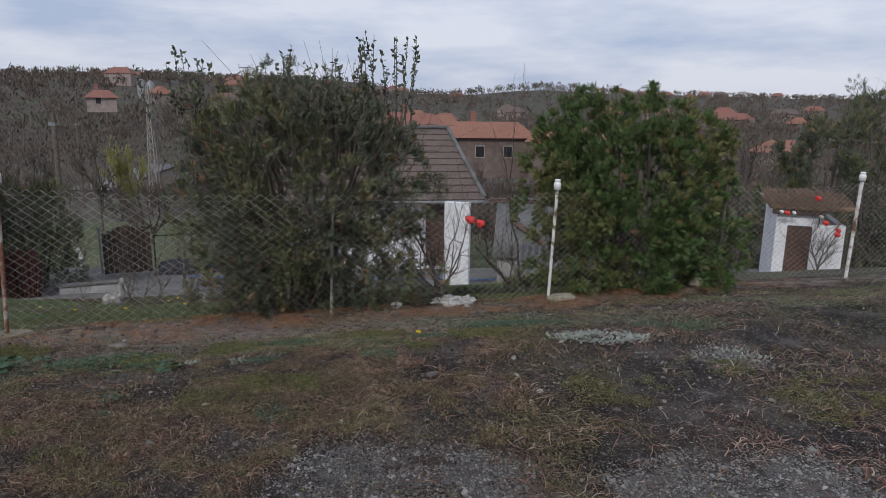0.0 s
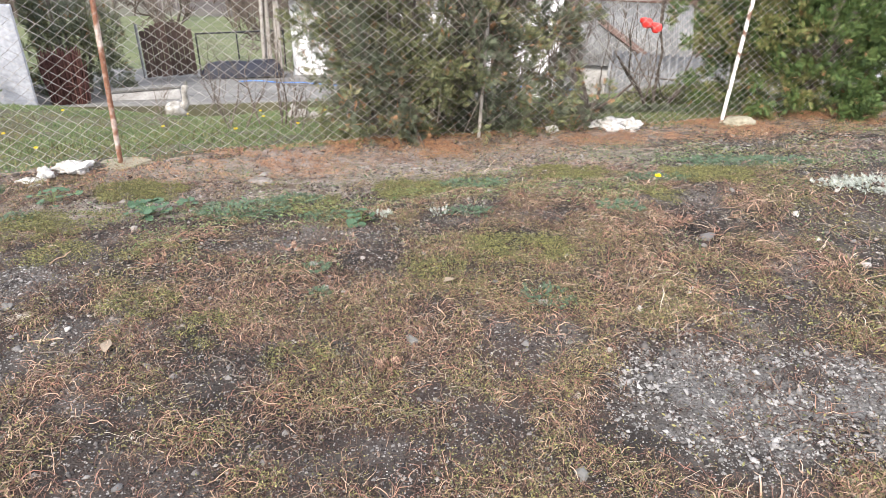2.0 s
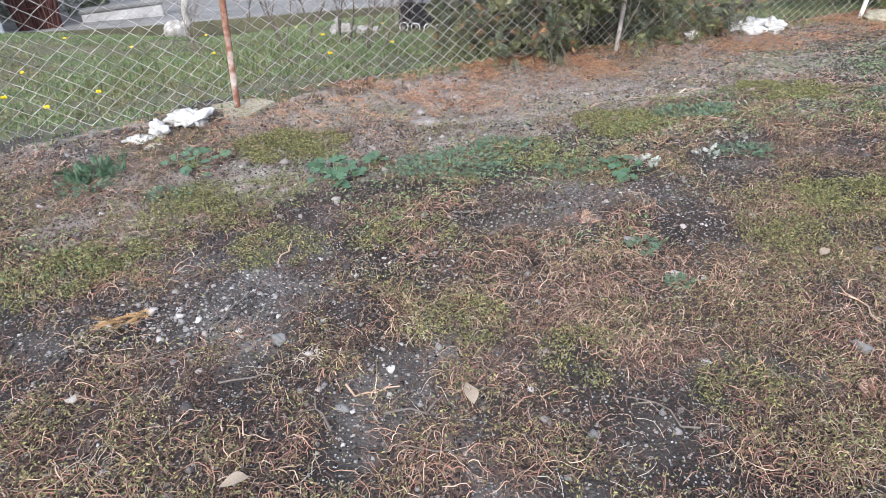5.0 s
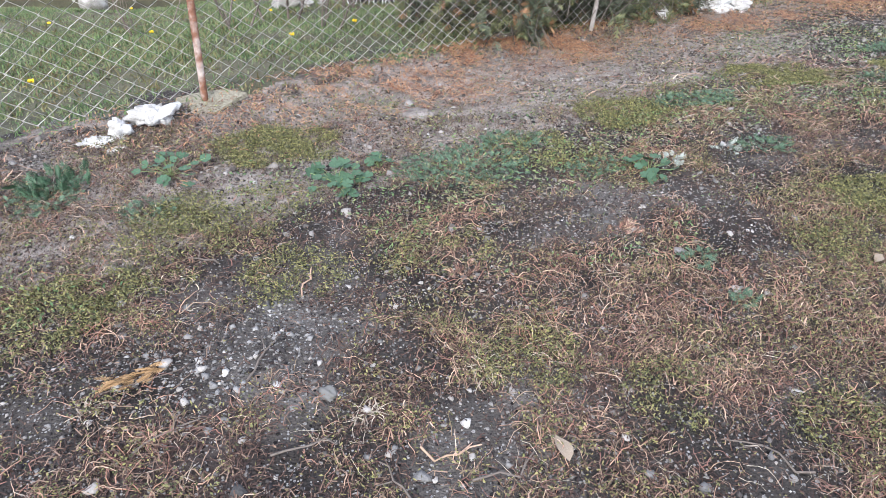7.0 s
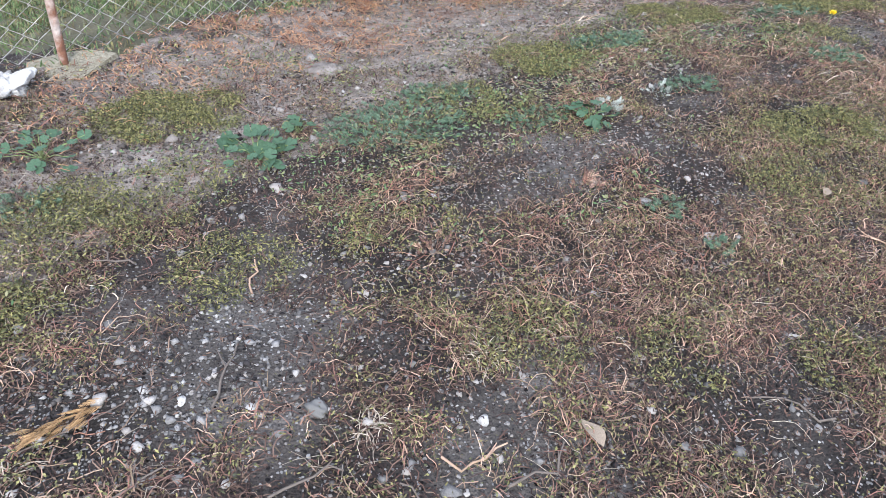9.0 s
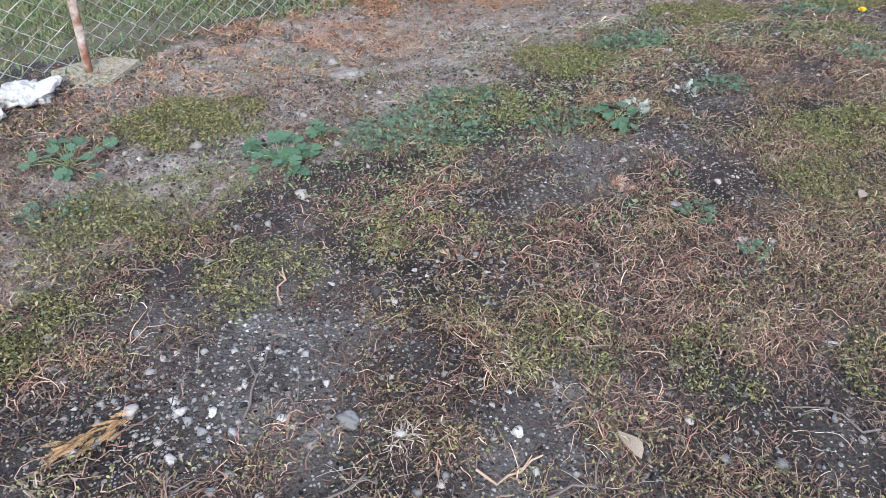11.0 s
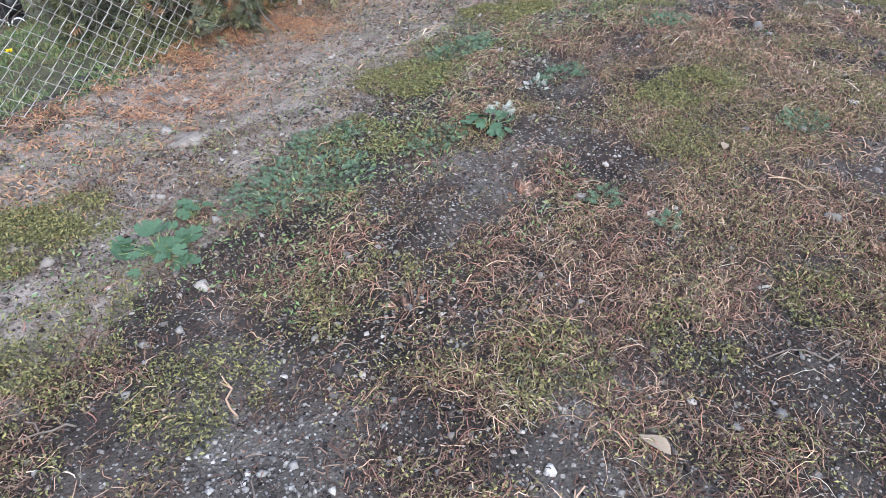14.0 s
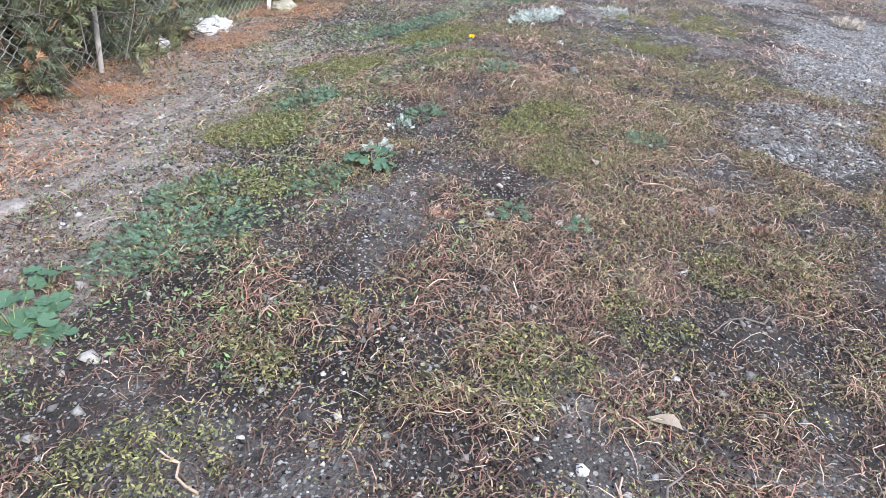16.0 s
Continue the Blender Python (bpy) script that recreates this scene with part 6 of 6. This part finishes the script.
def build_bundle():
    th = thing("brushwood", "dark maroon bundle of upright brushwood beside the white house", "brushwood", pose(-7.72, 11.75, -1.96, 0, 0, 28))
    r = rng_of(33)
    n = 420
    x, y = r.uniform(-.28, .28, n), r.uniform(-.2, .2, n)
    t = np.linspace(0, 1, 4)
    h = r.uniform(.55, .9, n)
    P = np.stack([x[:, None] * (1 + .12 * t) + r.normal(0, .03, n)[:, None] * t, y[:, None] * (1 + .12 * t) + r.normal(0, .03, n)[:, None] * t, h[:, None] * t], -1)
    v, f = tubes(P, np.linspace(.011, .005, 4)[None].repeat(n, 0), 4)
    child("stick_rest", mesh_np("stick_rest", v, f, M["maroon"]), th, kind="stuff")
    a = np.linspace(0, 2 * np.pi, 25)
    v, f = tubes(np.stack([.31 * np.cos(a), .235 * np.sin(a), np.full(25, .33)], -1)[None], np.full((1, 25), .009), 5)
    child("binding", mesh_np("binding", v, f, M["maroon"]), th)
    w = thing("low_wall", "low grey concrete wall on the yard paving", "wall", pose(-7.25, 12.05, -2.1, 0, 0, 24))
    part("block", box_bm(0, 1.15, 0, .16, -.1, .22, .012), M["wallg"], w)
    part("coping", box_bm(-.02, 1.17, -.02, .18, .224, .262, .008), M["conc"], w)


build_bundle()


def build_locomotive():
    """Garden planter shaped like a steam engine: trough, boiler, two stacks, wheels."""
    th = thing("engine_planter", "black garden planter shaped like a small steam engine", "planter", at_ground(-2.32, 8.5, -14, 0.0))
    part("frame_board", box_bm(-.22, .23, -.09, .09, .055, .085, .006), M["black"], th)
    part("trough", box_bm(-.215, .16, -.10, .10, .087, .27, .012), M["black"], th)
    for z in (.12, .165, .21):
        part("slat", box_bm(-.20, .15, -.108, -.101, z, z + .035, .003), M["black"], th)
    part("rim", box_bm(-.225, .17, -.11, .11, .272, .29, .005), M["black"], th)
    v, f = tubes(np.array([[.12, 0, .17], [.19, 0, .17], [.25, 0, .17], [.255, 0, .17]])[None], np.array([[.085, .085, .085, .02]]), 18)
    child("boiler", mesh_np("boiler", v, f, M["black"], True), th)
    v, f = tubes(np.array([[-.12, 0, .29], [-.12, 0, .335], [-.12, 0, .38]])[None], np.full((1, 3), .05), 18)
    st = child("stack", mesh_np("stack", v, f, M["black"], True), th)
    v, f = tubes(np.array([[-.12, 0, .37], [-.12, 0, .382], [-.12, 0, .405], [-.12, 0, .412]])[None], np.array([[.05, .066, .066, .004]]), 18)
    child("cap", mesh_np("cap", v, f, M["rust"], True), st, "red-brown cap")
    v, f = tubes(np.array([[.20, 0, .24], [.20, 0, .30], [.20, 0, .35], [.20, 0, .352]])[None], np.array([[.03, .03, .036, .004]]), 14)
    child("stack", mesh_np("stack", v, f, M["black"], True), th)
    for x in (-.16, -.04, .09, .2):
        for y in (-.115, .095):
            v, f = tubes(np.array([[x, y, .05], [x, y + .001, .05], [x, y + .019, .05], [x, y + .02, .05]])[None], np.array([[.012, .05, .05, .012]]), 16)
            wh = child("wheel", mesh_np("wheel", v, f, M["black"], True), th)
            t = np.linspace(0, 2 * np.pi, 17)
            ring = np.stack([x + .044 * np.cos(t), np.full(17, y - .002 if y < 0 else y + .022), .05 + .044 * np.sin(t)], -1)[None]
            v, f = tubes(ring, np.full((1, 17), .005), 5)
            child("rim", mesh_np("rim", v, f, M["porc"]), wh, "white wheel rim")


build_locomotive()


def build_duck():
    v1, f1 = ico(3)
    v1 = v1 * np.array([.10, .06, .055]) + np.array([0, 0, .05])
    v2, f2 = tubes(np.array([[-.06, 0, .07], [-.075, 0, .12], [-.09, 0, .15], [-.125, 0, .145]])[None], np.array([[.035, .026, .03, .006]]), 10)
    tri = np.concatenate([f2[:, [0, 1, 2]], f2[:, [0, 2, 3]]])
    ob = new("duck_figurine", mesh_np("duck_figurine", np.concatenate([v1, v2]), np.concatenate([f1, tri + len(v1)]), M["dingy"], True))
    ob.matrix_world = at_ground(-3.08, 8.44, 10, 0.0)
    tagged(ob, "small whitish duck figurine on the grassy bank", "figurine")


build_duck()


def build_hose():
    t = np.linspace(0, 1, 40)
    x = -5.9 + 8.6 * t
    y = 14.75 + 0.35 * t + 0.12 * np.sin(t * 21) + .1 * np.sin(t * 47)
    P = np.stack([x, y, -1.98 - 0.135 * (y - 11.9) + 0.025], -1)[None]
    v, f = tubes(P, np.full((1, 40), .013), 8)
    tagged(new("garden_hose", mesh_np("garden_hose", v, f, M["hose"], True)), "blue garden hose lying across the concrete yard", "hose")


build_hose()


def pole_stack():
    for i, (dx, lean, h) in enumerate(((0, .03, 1.9), (.13, -.02, 2.1), (.26, .05, 1.8), (.05, .08, 2.0), (.36, .0, 2.2))):
        v, f = tubes(np.array([[0, 0, 0], [lean * .5, .1, h / 2], [lean, .2, h]])[None], np.full((1, 3), .04), 7)
        ob = new("wooden_pole", mesh_np("wooden_pole", v, f, M["greyw"], True))
        ob.matrix_world = pose(-5.62 + dx, 15.75 + dx * .2 + (i % 2) * .1, -2.62)
        tagged(ob, "grey weathered wooden pole leaning at the house corner", "pole", "poles at the house")


pole_stack()


def red_flower(x, y, z, s, material="red"):
    me = stone_mesh("flower", 3, s * .62, s * .62, s * .55, M[material], 2, .5)
    ob = new("plastic_flower", me)
    ob.matrix_world = pose(x, y, z)
    return tagged(ob, "bright red plastic flower on a bare shrub" if material == "red" else "white plastic ball on the shed eave", "decoration", "plastic flowers")


for x, y, z in ((0.20, 6.60, .45), (0.305, 6.68, .40)):
    red_flower(x, y, z, .072)
bare_tree("bare_shrub", "leafless forked shrub with grey twigs", at_ground(-0.02, 7.05), 301, 2.5, "twig", 5, 3, False, .3, .26, 2, "", "shrub", thick_of=.011)
bare_tree("bare_shrub", "leafless shrub with red plastic flowers beside the shed", pose(8.35, 14.4, -2.35), 302, 3.2, "twigb", 4, 4, False, .4, .26, 2, "", "shrub", thick_of=.009)
for px, py, z, mt in ((8.1, 14.55, -.33, "red"), (8.25, 14.4, -.85, "red"), (8.5, 14.35, -1.1, "red"), (7.62, 15.1, -.72, "porc"), (7.73, 15.07, -.74, "red"), (7.86, 15.02, -.73, "porc"), (8.42, 14.9, -.8, "porc"), (8.65, 14.6, -1.05, "red")):
    red_flower(px, py, z, .095 if mt == "red" else .07, mt)
for i, (x, y, s) in enumerate(((-3.55, 7.3, 1.0), (-3.1, 7.6, 1.25), (-2.8, 6.9, .9), (-4.3, 7.9, .8), (-2.5, 8.0, 1.1), (0.95, 8.6, 2.2), (-0.1, 8.9, 1.6))):
    bare_tree("rose_bush", "leafless thin rose bush on the bank behind the fence", at_ground(x, y), 320 + i, s * 1.6, "twigb", 3, 3, False, .5, .34, 3, "rose bushes", "shrub", thick_of=.006)
for i, (x, y) in enumerate(((-8.7, 9.8), (-8.2, 9.95), (-9.3, 9.5))):
    bare_tree("red_leaf_shrub", "reddish-brown leafy shrub at the white wall", at_ground(x, y), 340 + i, 1.6, "twigb", 4, 4, False, .5, .3, 2, "wall shrubs", "shrub", 900, thick_of=.01, leaf_of=.035)
bush("wall_shrub", "brownish leafy shrub against the white wall", -8.75, 9.65, .6, .4, -.55, 165, ("brownf", "gleaf", "brownf"), 900, .10, 14)
feathery_patch(1.5, 9.45, .6, .3, 150, 900, "frondd", "low spreading dark-green juniper before the lean-to", .22, "low shrubs", 1.2)
feathery_patch(1.9, 9.6, .6, .35, 151, 700, "frondd", "low spreading dark-green juniper before the lean-to", .2, "low shrubs", 1.2)
feathery_patch(0.3, 8.0, .7, .16, 152, 500, "gleaf", "clipped low dark hedge behind the fence", .12, "low shrubs", 1.5)
feathery_patch(10.3, 13.4, 1.2, .8, 153, 900, "frondd", "dark evergreen shrub beside the shed", .3, "low shrubs", 1.6)
bush("evergreen_shrub", "dense dark evergreen shrub overhanging the yard", -8.15, 12.9, 1.1, .8, .0, 160, ("gleaf", "frondd", "brownf"), 8000, .13, 44)

# ---- middle distance and far hills ----


def far_house(x, y, w, d, h, rz, roof, z=None, label="village house with a tiled roof", chimney=False, sink=0.5):
    z0 = float(height(x, y)) if z is None else z
    th = thing("village_house", label, "house", pose(x, y, z0, 0, 0, rz), "village houses")
    part("wall", box_bm(-w / 2, w / 2, -d / 2, d / 2, -sink, h), M["farwall"], th)
    rh = d * 0.36
    o = .4
    part("roof", hip_roof(-w / 2 - o, w / 2 + o, -d / 2 - o, d / 2 + o, h + .004, d * .3 + o, rh), M[roof], th)
    for i in range(max(1, int(w / 2.6))):
        u = -w / 2 + 1.2 + i * 2.5
        if u + .9 < w / 2:
            wd = part("window", box_bm(u, u + .9, -d / 2 - .04, -d / 2 + .01, h * .42, h * .42 + 1.1, .02), M["greyw"], th)
            part("pane", box_bm(u + .09, u + .81, -d / 2 - .06, -d / 2 - .042, h * .42 + .09, h * .42 + 1.01), M["dark"], wd)
    if chimney:
        part("chimney", box_bm(-.9, -.4, .3, .8, h + rh * .4, h + rh + .9, .02), M["redroof"], th)
    return th


for x, y, w, d, h, rz, roof, z, ch in (
        (3.1, 61, 9.0, 3.8, 3.0, 6, "orange", -4.2, True), (10.3, 57, 6.4, 3.4, 2.6, -10, "orange", -3.9, False), (-3.5, 66, 8, 6, 3, -4, "redroof", -4.4, True),
        (-54.4, 107, 4.2, 3.4, 1.7, 25, "redroof", 0.4, True),
        (70, 140, 10, 7, 3.5, 10, "orange", None, False)):
    far_house(x, y, w, d, h, rz, roof, z, chimney=ch)


def village():
    r = rng_of(400)
    for i in range(46):
        y = r.uniform(260, 760)
        x = r.uniform(-0.55, 0.75) * y
        far_house(x, y, r.uniform(9, 14), r.uniform(7, 9), r.uniform(3, 5), r.uniform(-40, 40), ("orange", "redroof", "redroof", "rooftile")[int(r.integers(0, 4))], None, "distant village house on the hillside", sink=3)


village()


def place_trees():
    r = rng_of(410)
    base = [bare_tree("bare_tree", "leafless brown-grey tree in the valley", at_ground(-14, 31), 500, 6.0, "twigb", 4, 4, False, .3, .34, 1, "valley trees", minr=.022),
            bare_tree("bare_tree", "leafless grey tree with upright branches in the valley", at_ground(-20, 38), 501, 7.0, "twig", 4, 4, False, .55, .34, 1, "valley trees", minr=.022),
            bare_tree("bare_tree", "leafless thicket tree in the valley", at_ground(8, 30), 502, 4.5, "twigb", 4, 4, False, .2, .34, 2, "valley trees", minr=.022)]
    spots = []
    for i in range(85):
        spots.append((r.uniform(-46, -7), r.uniform(24, 75)))
    for i in range(28):
        spots.append((r.uniform(8, 46), r.uniform(22, 75)))
    for i in range(18):
        spots.append((r.uniform(-5, 12), r.uniform(36, 54)))
    spots += [(3.0, 56), (5.5, 57), (1.0, 57), (7.8, 53), (9.5, 52.5), (11, 53), (1.6, 24), (3.2, 26), (4.4, 29), (5.6, 26.5), (2.4, 33), (6.6, 32), (4.0, 38)]
    for i, (x, y) in enumerate(spots):
        if -26 < x < -9 and 24 < y < 40 and i % 2:
            continue
        if -0.58 * y < x < -0.40 * y and i % 3:
            continue
        s = r.uniform(0.6, 1.1)
        if -6 < x < 10:
            s *= .8
        copy_thing(base[i % 3], at_ground(x, y, r.uniform(0, 360), 0, 1.0) @ Matrix.Diagonal((1, 1, 1, 1))).scale = (s, s, s)
    bare_tree("willow", "yellow-twigged leafless willow in the valley", at_ground(-19, 41), 505, 7.5, "willow", 5, 4, False, .6, .32, 1, "", minr=.014)
    for i, (x, y, rx, zt) in enumerate(((12.1, 21.3, 1.5, 2.6), (14.2, 22.3, 1.6, 3.0), (16.5, 21.5, 1.8, 2.8), (10.3, 20.6, .9, 1.2))):
        bush("evergreen_tree", "tall dark evergreen tree behind the small shed", x, y, rx, rx * .8, zt, 170 + i, ("gleaf", "frondd", "brownf"), 3600, .24, 40, bare=300)
    for x, y in ((-12.85, 27.3), (-12.3, 21.9)):
        bare_tree("fruit_tree", "leafless fruit tree with a whitewashed trunk", at_ground(x, y), int(y * 10), 4.2, "twig", 4, 4, .8, .5, .28, 1, "fruit trees")
    for i, (x, y, s) in enumerate(((14.0, 19.5, 6.0), (17.0, 21.5, 6.8), (12.2, 22.0, 5.4), (19.5, 20.0, 6.6), (22, 25, 7.0), (10.2, 23, 4.6))):
        bare_tree("hedgerow_tree", "dark thicket tree with sparse leaves behind the shed", at_ground(x, y, 0, -.3), 520 + i, s, "twig", 4, 4, False, .35, .34, 2, "hedgerow trees", leaves=2600)


place_trees()


def far_woods():
    """Clumped crowns of far bare and evergreen trees on the slopes."""
    for name, label, mt, seed, n, ev in (("far_woods", "brown leafless woods on the far slopes", "twigb", 430, 6500, 0), ("far_evergreens", "dark evergreen trees on the far ridge", "gleaf", 431, 700, 1)):
        r = rng_of(seed)
        y = (420 if ev else 70) + (560 if ev else 900) * r.uniform(0, 1, n * 3) ** 1.6
        x = r.uniform(-0.95, 0.95, n * 3) * y
        w = 0.25 + 0.75 * smooth(0.36, 0.62, vnoise(x, y, 45, seed))
        if ev:
            w = 0.04 + np.exp(-((x - 100) / 80) ** 2 - ((y - 690) / 90) ** 2)
        k = (r.uniform(size=n * 3) < w).nonzero()[0][:n]
        x, y = x[k], y[k]
        m = len(x)
        s = r.uniform(2.0, 4.2, m) * (1.2 if ev else 1)
        q = 24
        a = r.normal(size=(m, q, 3))
        a /= np.linalg.norm(a, axis=2, keepdims=True)
        a *= r.uniform(.3, 1.0, (m, q, 1))
        c = np.stack([x, y, height(x, y) + s * 0.75], 1)[:, None] + a * s[:, None, None] * np.array([.75, .75, .8])
        D = a.reshape(-1, 3) * .6 + np.array([0, 0, .8])
        sz = np.repeat(s * np.clip(y / 260, .3, 1), q) * r.uniform(.25, .6, m * q)
        v, f = scatter(LEAF_V, LEAF_F, c.reshape(-1, 3), frames_to(D, r), np.stack([sz * .75, sz, sz], 1))
        tagged(new(name, mesh_np(name, v, f, M[mt])), label, "trees", kind="stuff")


far_woods()


def thicket():
    """Fine upright brush on the slopes below the yard."""
    r = rng_of(440)
    n = 15000
    x, y = r.uniform(-48, 46, n), 20 + 60 * r.uniform(0, 1, n) ** 1.3
    lawn = ((x > -24) & (x < -7) & (y < 36)) | ((x > -3) & (x < 6) & (y < 27)) | ((x < -0.36 * y) & (x > -0.62 * y) & (y < 62))
    k = (r.uniform(size=n) < smooth(0.35, 0.55, vnoise(x, y, 5, 44))) & ~lawn & (np.abs(x) < y * 0.95)
    x, y = x[k], y[k]
    m = len(x)
    h = r.uniform(0.9, 3.2, m) * np.where((x > -6) & (x < 12), .7, 1.0)
    t = np.linspace(0, 1, 4)
    P = np.stack([x[:, None] + r.normal(0, .35, m)[:, None] * t + r.normal(0, .08, (m, 4)), y[:, None] + r.normal(0, .35, m)[:, None] * t, height(x, y)[:, None] + h[:, None] * t], -1)
    v, f = tubes(P, np.linspace(.03, .012, 4)[None].repeat(m, 0), 3)
    tagged(new("thicket", mesh_np("thicket", v, f, M["twigb"])), "brown leafless brush on the valley slope", "brush", kind="stuff")


thicket()


def build_road():
    t = np.linspace(0, 1, 90)
    x, y = -43 - 10 * t, 79 + 46 * t
    w = 2.6
    V = np.concatenate([np.stack([x - w, y, height(x - w, y) + .3], -1), np.stack([x + w, y, height(x + w, y) + .3], -1)])
    i = np.arange(180).reshape(2, 90)
    F = np.stack([i[0, :-1], i[0, 1:], i[1, 1:], i[1, :-1]], -1)
    tagged(new("road", mesh_np("road", V, F, M["road"])), "pale village road across the valley", "road", kind="structure")


build_road()


def lattice_mast(x, y, h, w):
    th = thing("lattice_mast", "grey steel lattice mast in the valley", "mast", at_ground(x, y))
    legs = np.array([[[sx * w, sy * w, 0], [sx * w * .15, sy * w * .15, h]] for sx in (-1, 1) for sy in (-1, 1)])
    v, f = tubes(legs, np.full((4, 2), .06), 4)
    child("leg", mesh_np("leg", v, f, M["greyw"]), th)
    P = []
    for i in range(12):
        a, b = i / 12, (i + 1) / 12
        wa, wb = w * (1 - .85 * a), w * (1 - .85 * b)
        P += [[[-wa, -wa, a * h], [wb, -wb, b * h]], [[wa, -wa, a * h], [-wb, -wb, b * h]], [[-wa, wa, a * h], [-wb, -wb, b * h]]]
    v, f = tubes(np.array(P), np.full((len(P), 2), .035), 3)
    child("lattice", mesh_np("lattice", v, f, M["greyw"]), th)


lattice_mast(-24.2, 55, 10.5, .4)
lattice_mast(70, 620, 26, 1.4)


def utility_pole(x, y, h):
    th = thing("utility_pole", "grey utility pole in the village", "pole", at_ground(x, y), "utility poles")
    v, f = tubes(np.array([[0, 0, 0], [0, 0, h * .5], [0.05, 0, h]])[None], np.array([[.12, .10, .08]]), 8)
    child("shaft", mesh_np("shaft", v, f, M["bark"], True), th)
    part("bracket", box_bm(-.12, .12, -.08, .08, h - .5, h - .38), M["steel"], th)


for x, y, h in ((-14.9, 25.5, 5.6), (-33, 60, 8), (30, 70, 8), (14, 48, 6.5)):
    utility_pole(x, y, h)


def silos():
    for i, x in enumerate((-121, -117.5)):
        th = thing("silo", "grey metal silo on the far hilltop", "silo", at_ground(x, 270), "silos")
        v, f = tubes(np.array([[0, 0, -1], [0, 0, 7], [0, 0, 8.2]])[None], np.array([[1.7, 1.7, .3]]), 16)
        child("shell", mesh_np("shell", v, f, M["steel"], True), th)


silos()
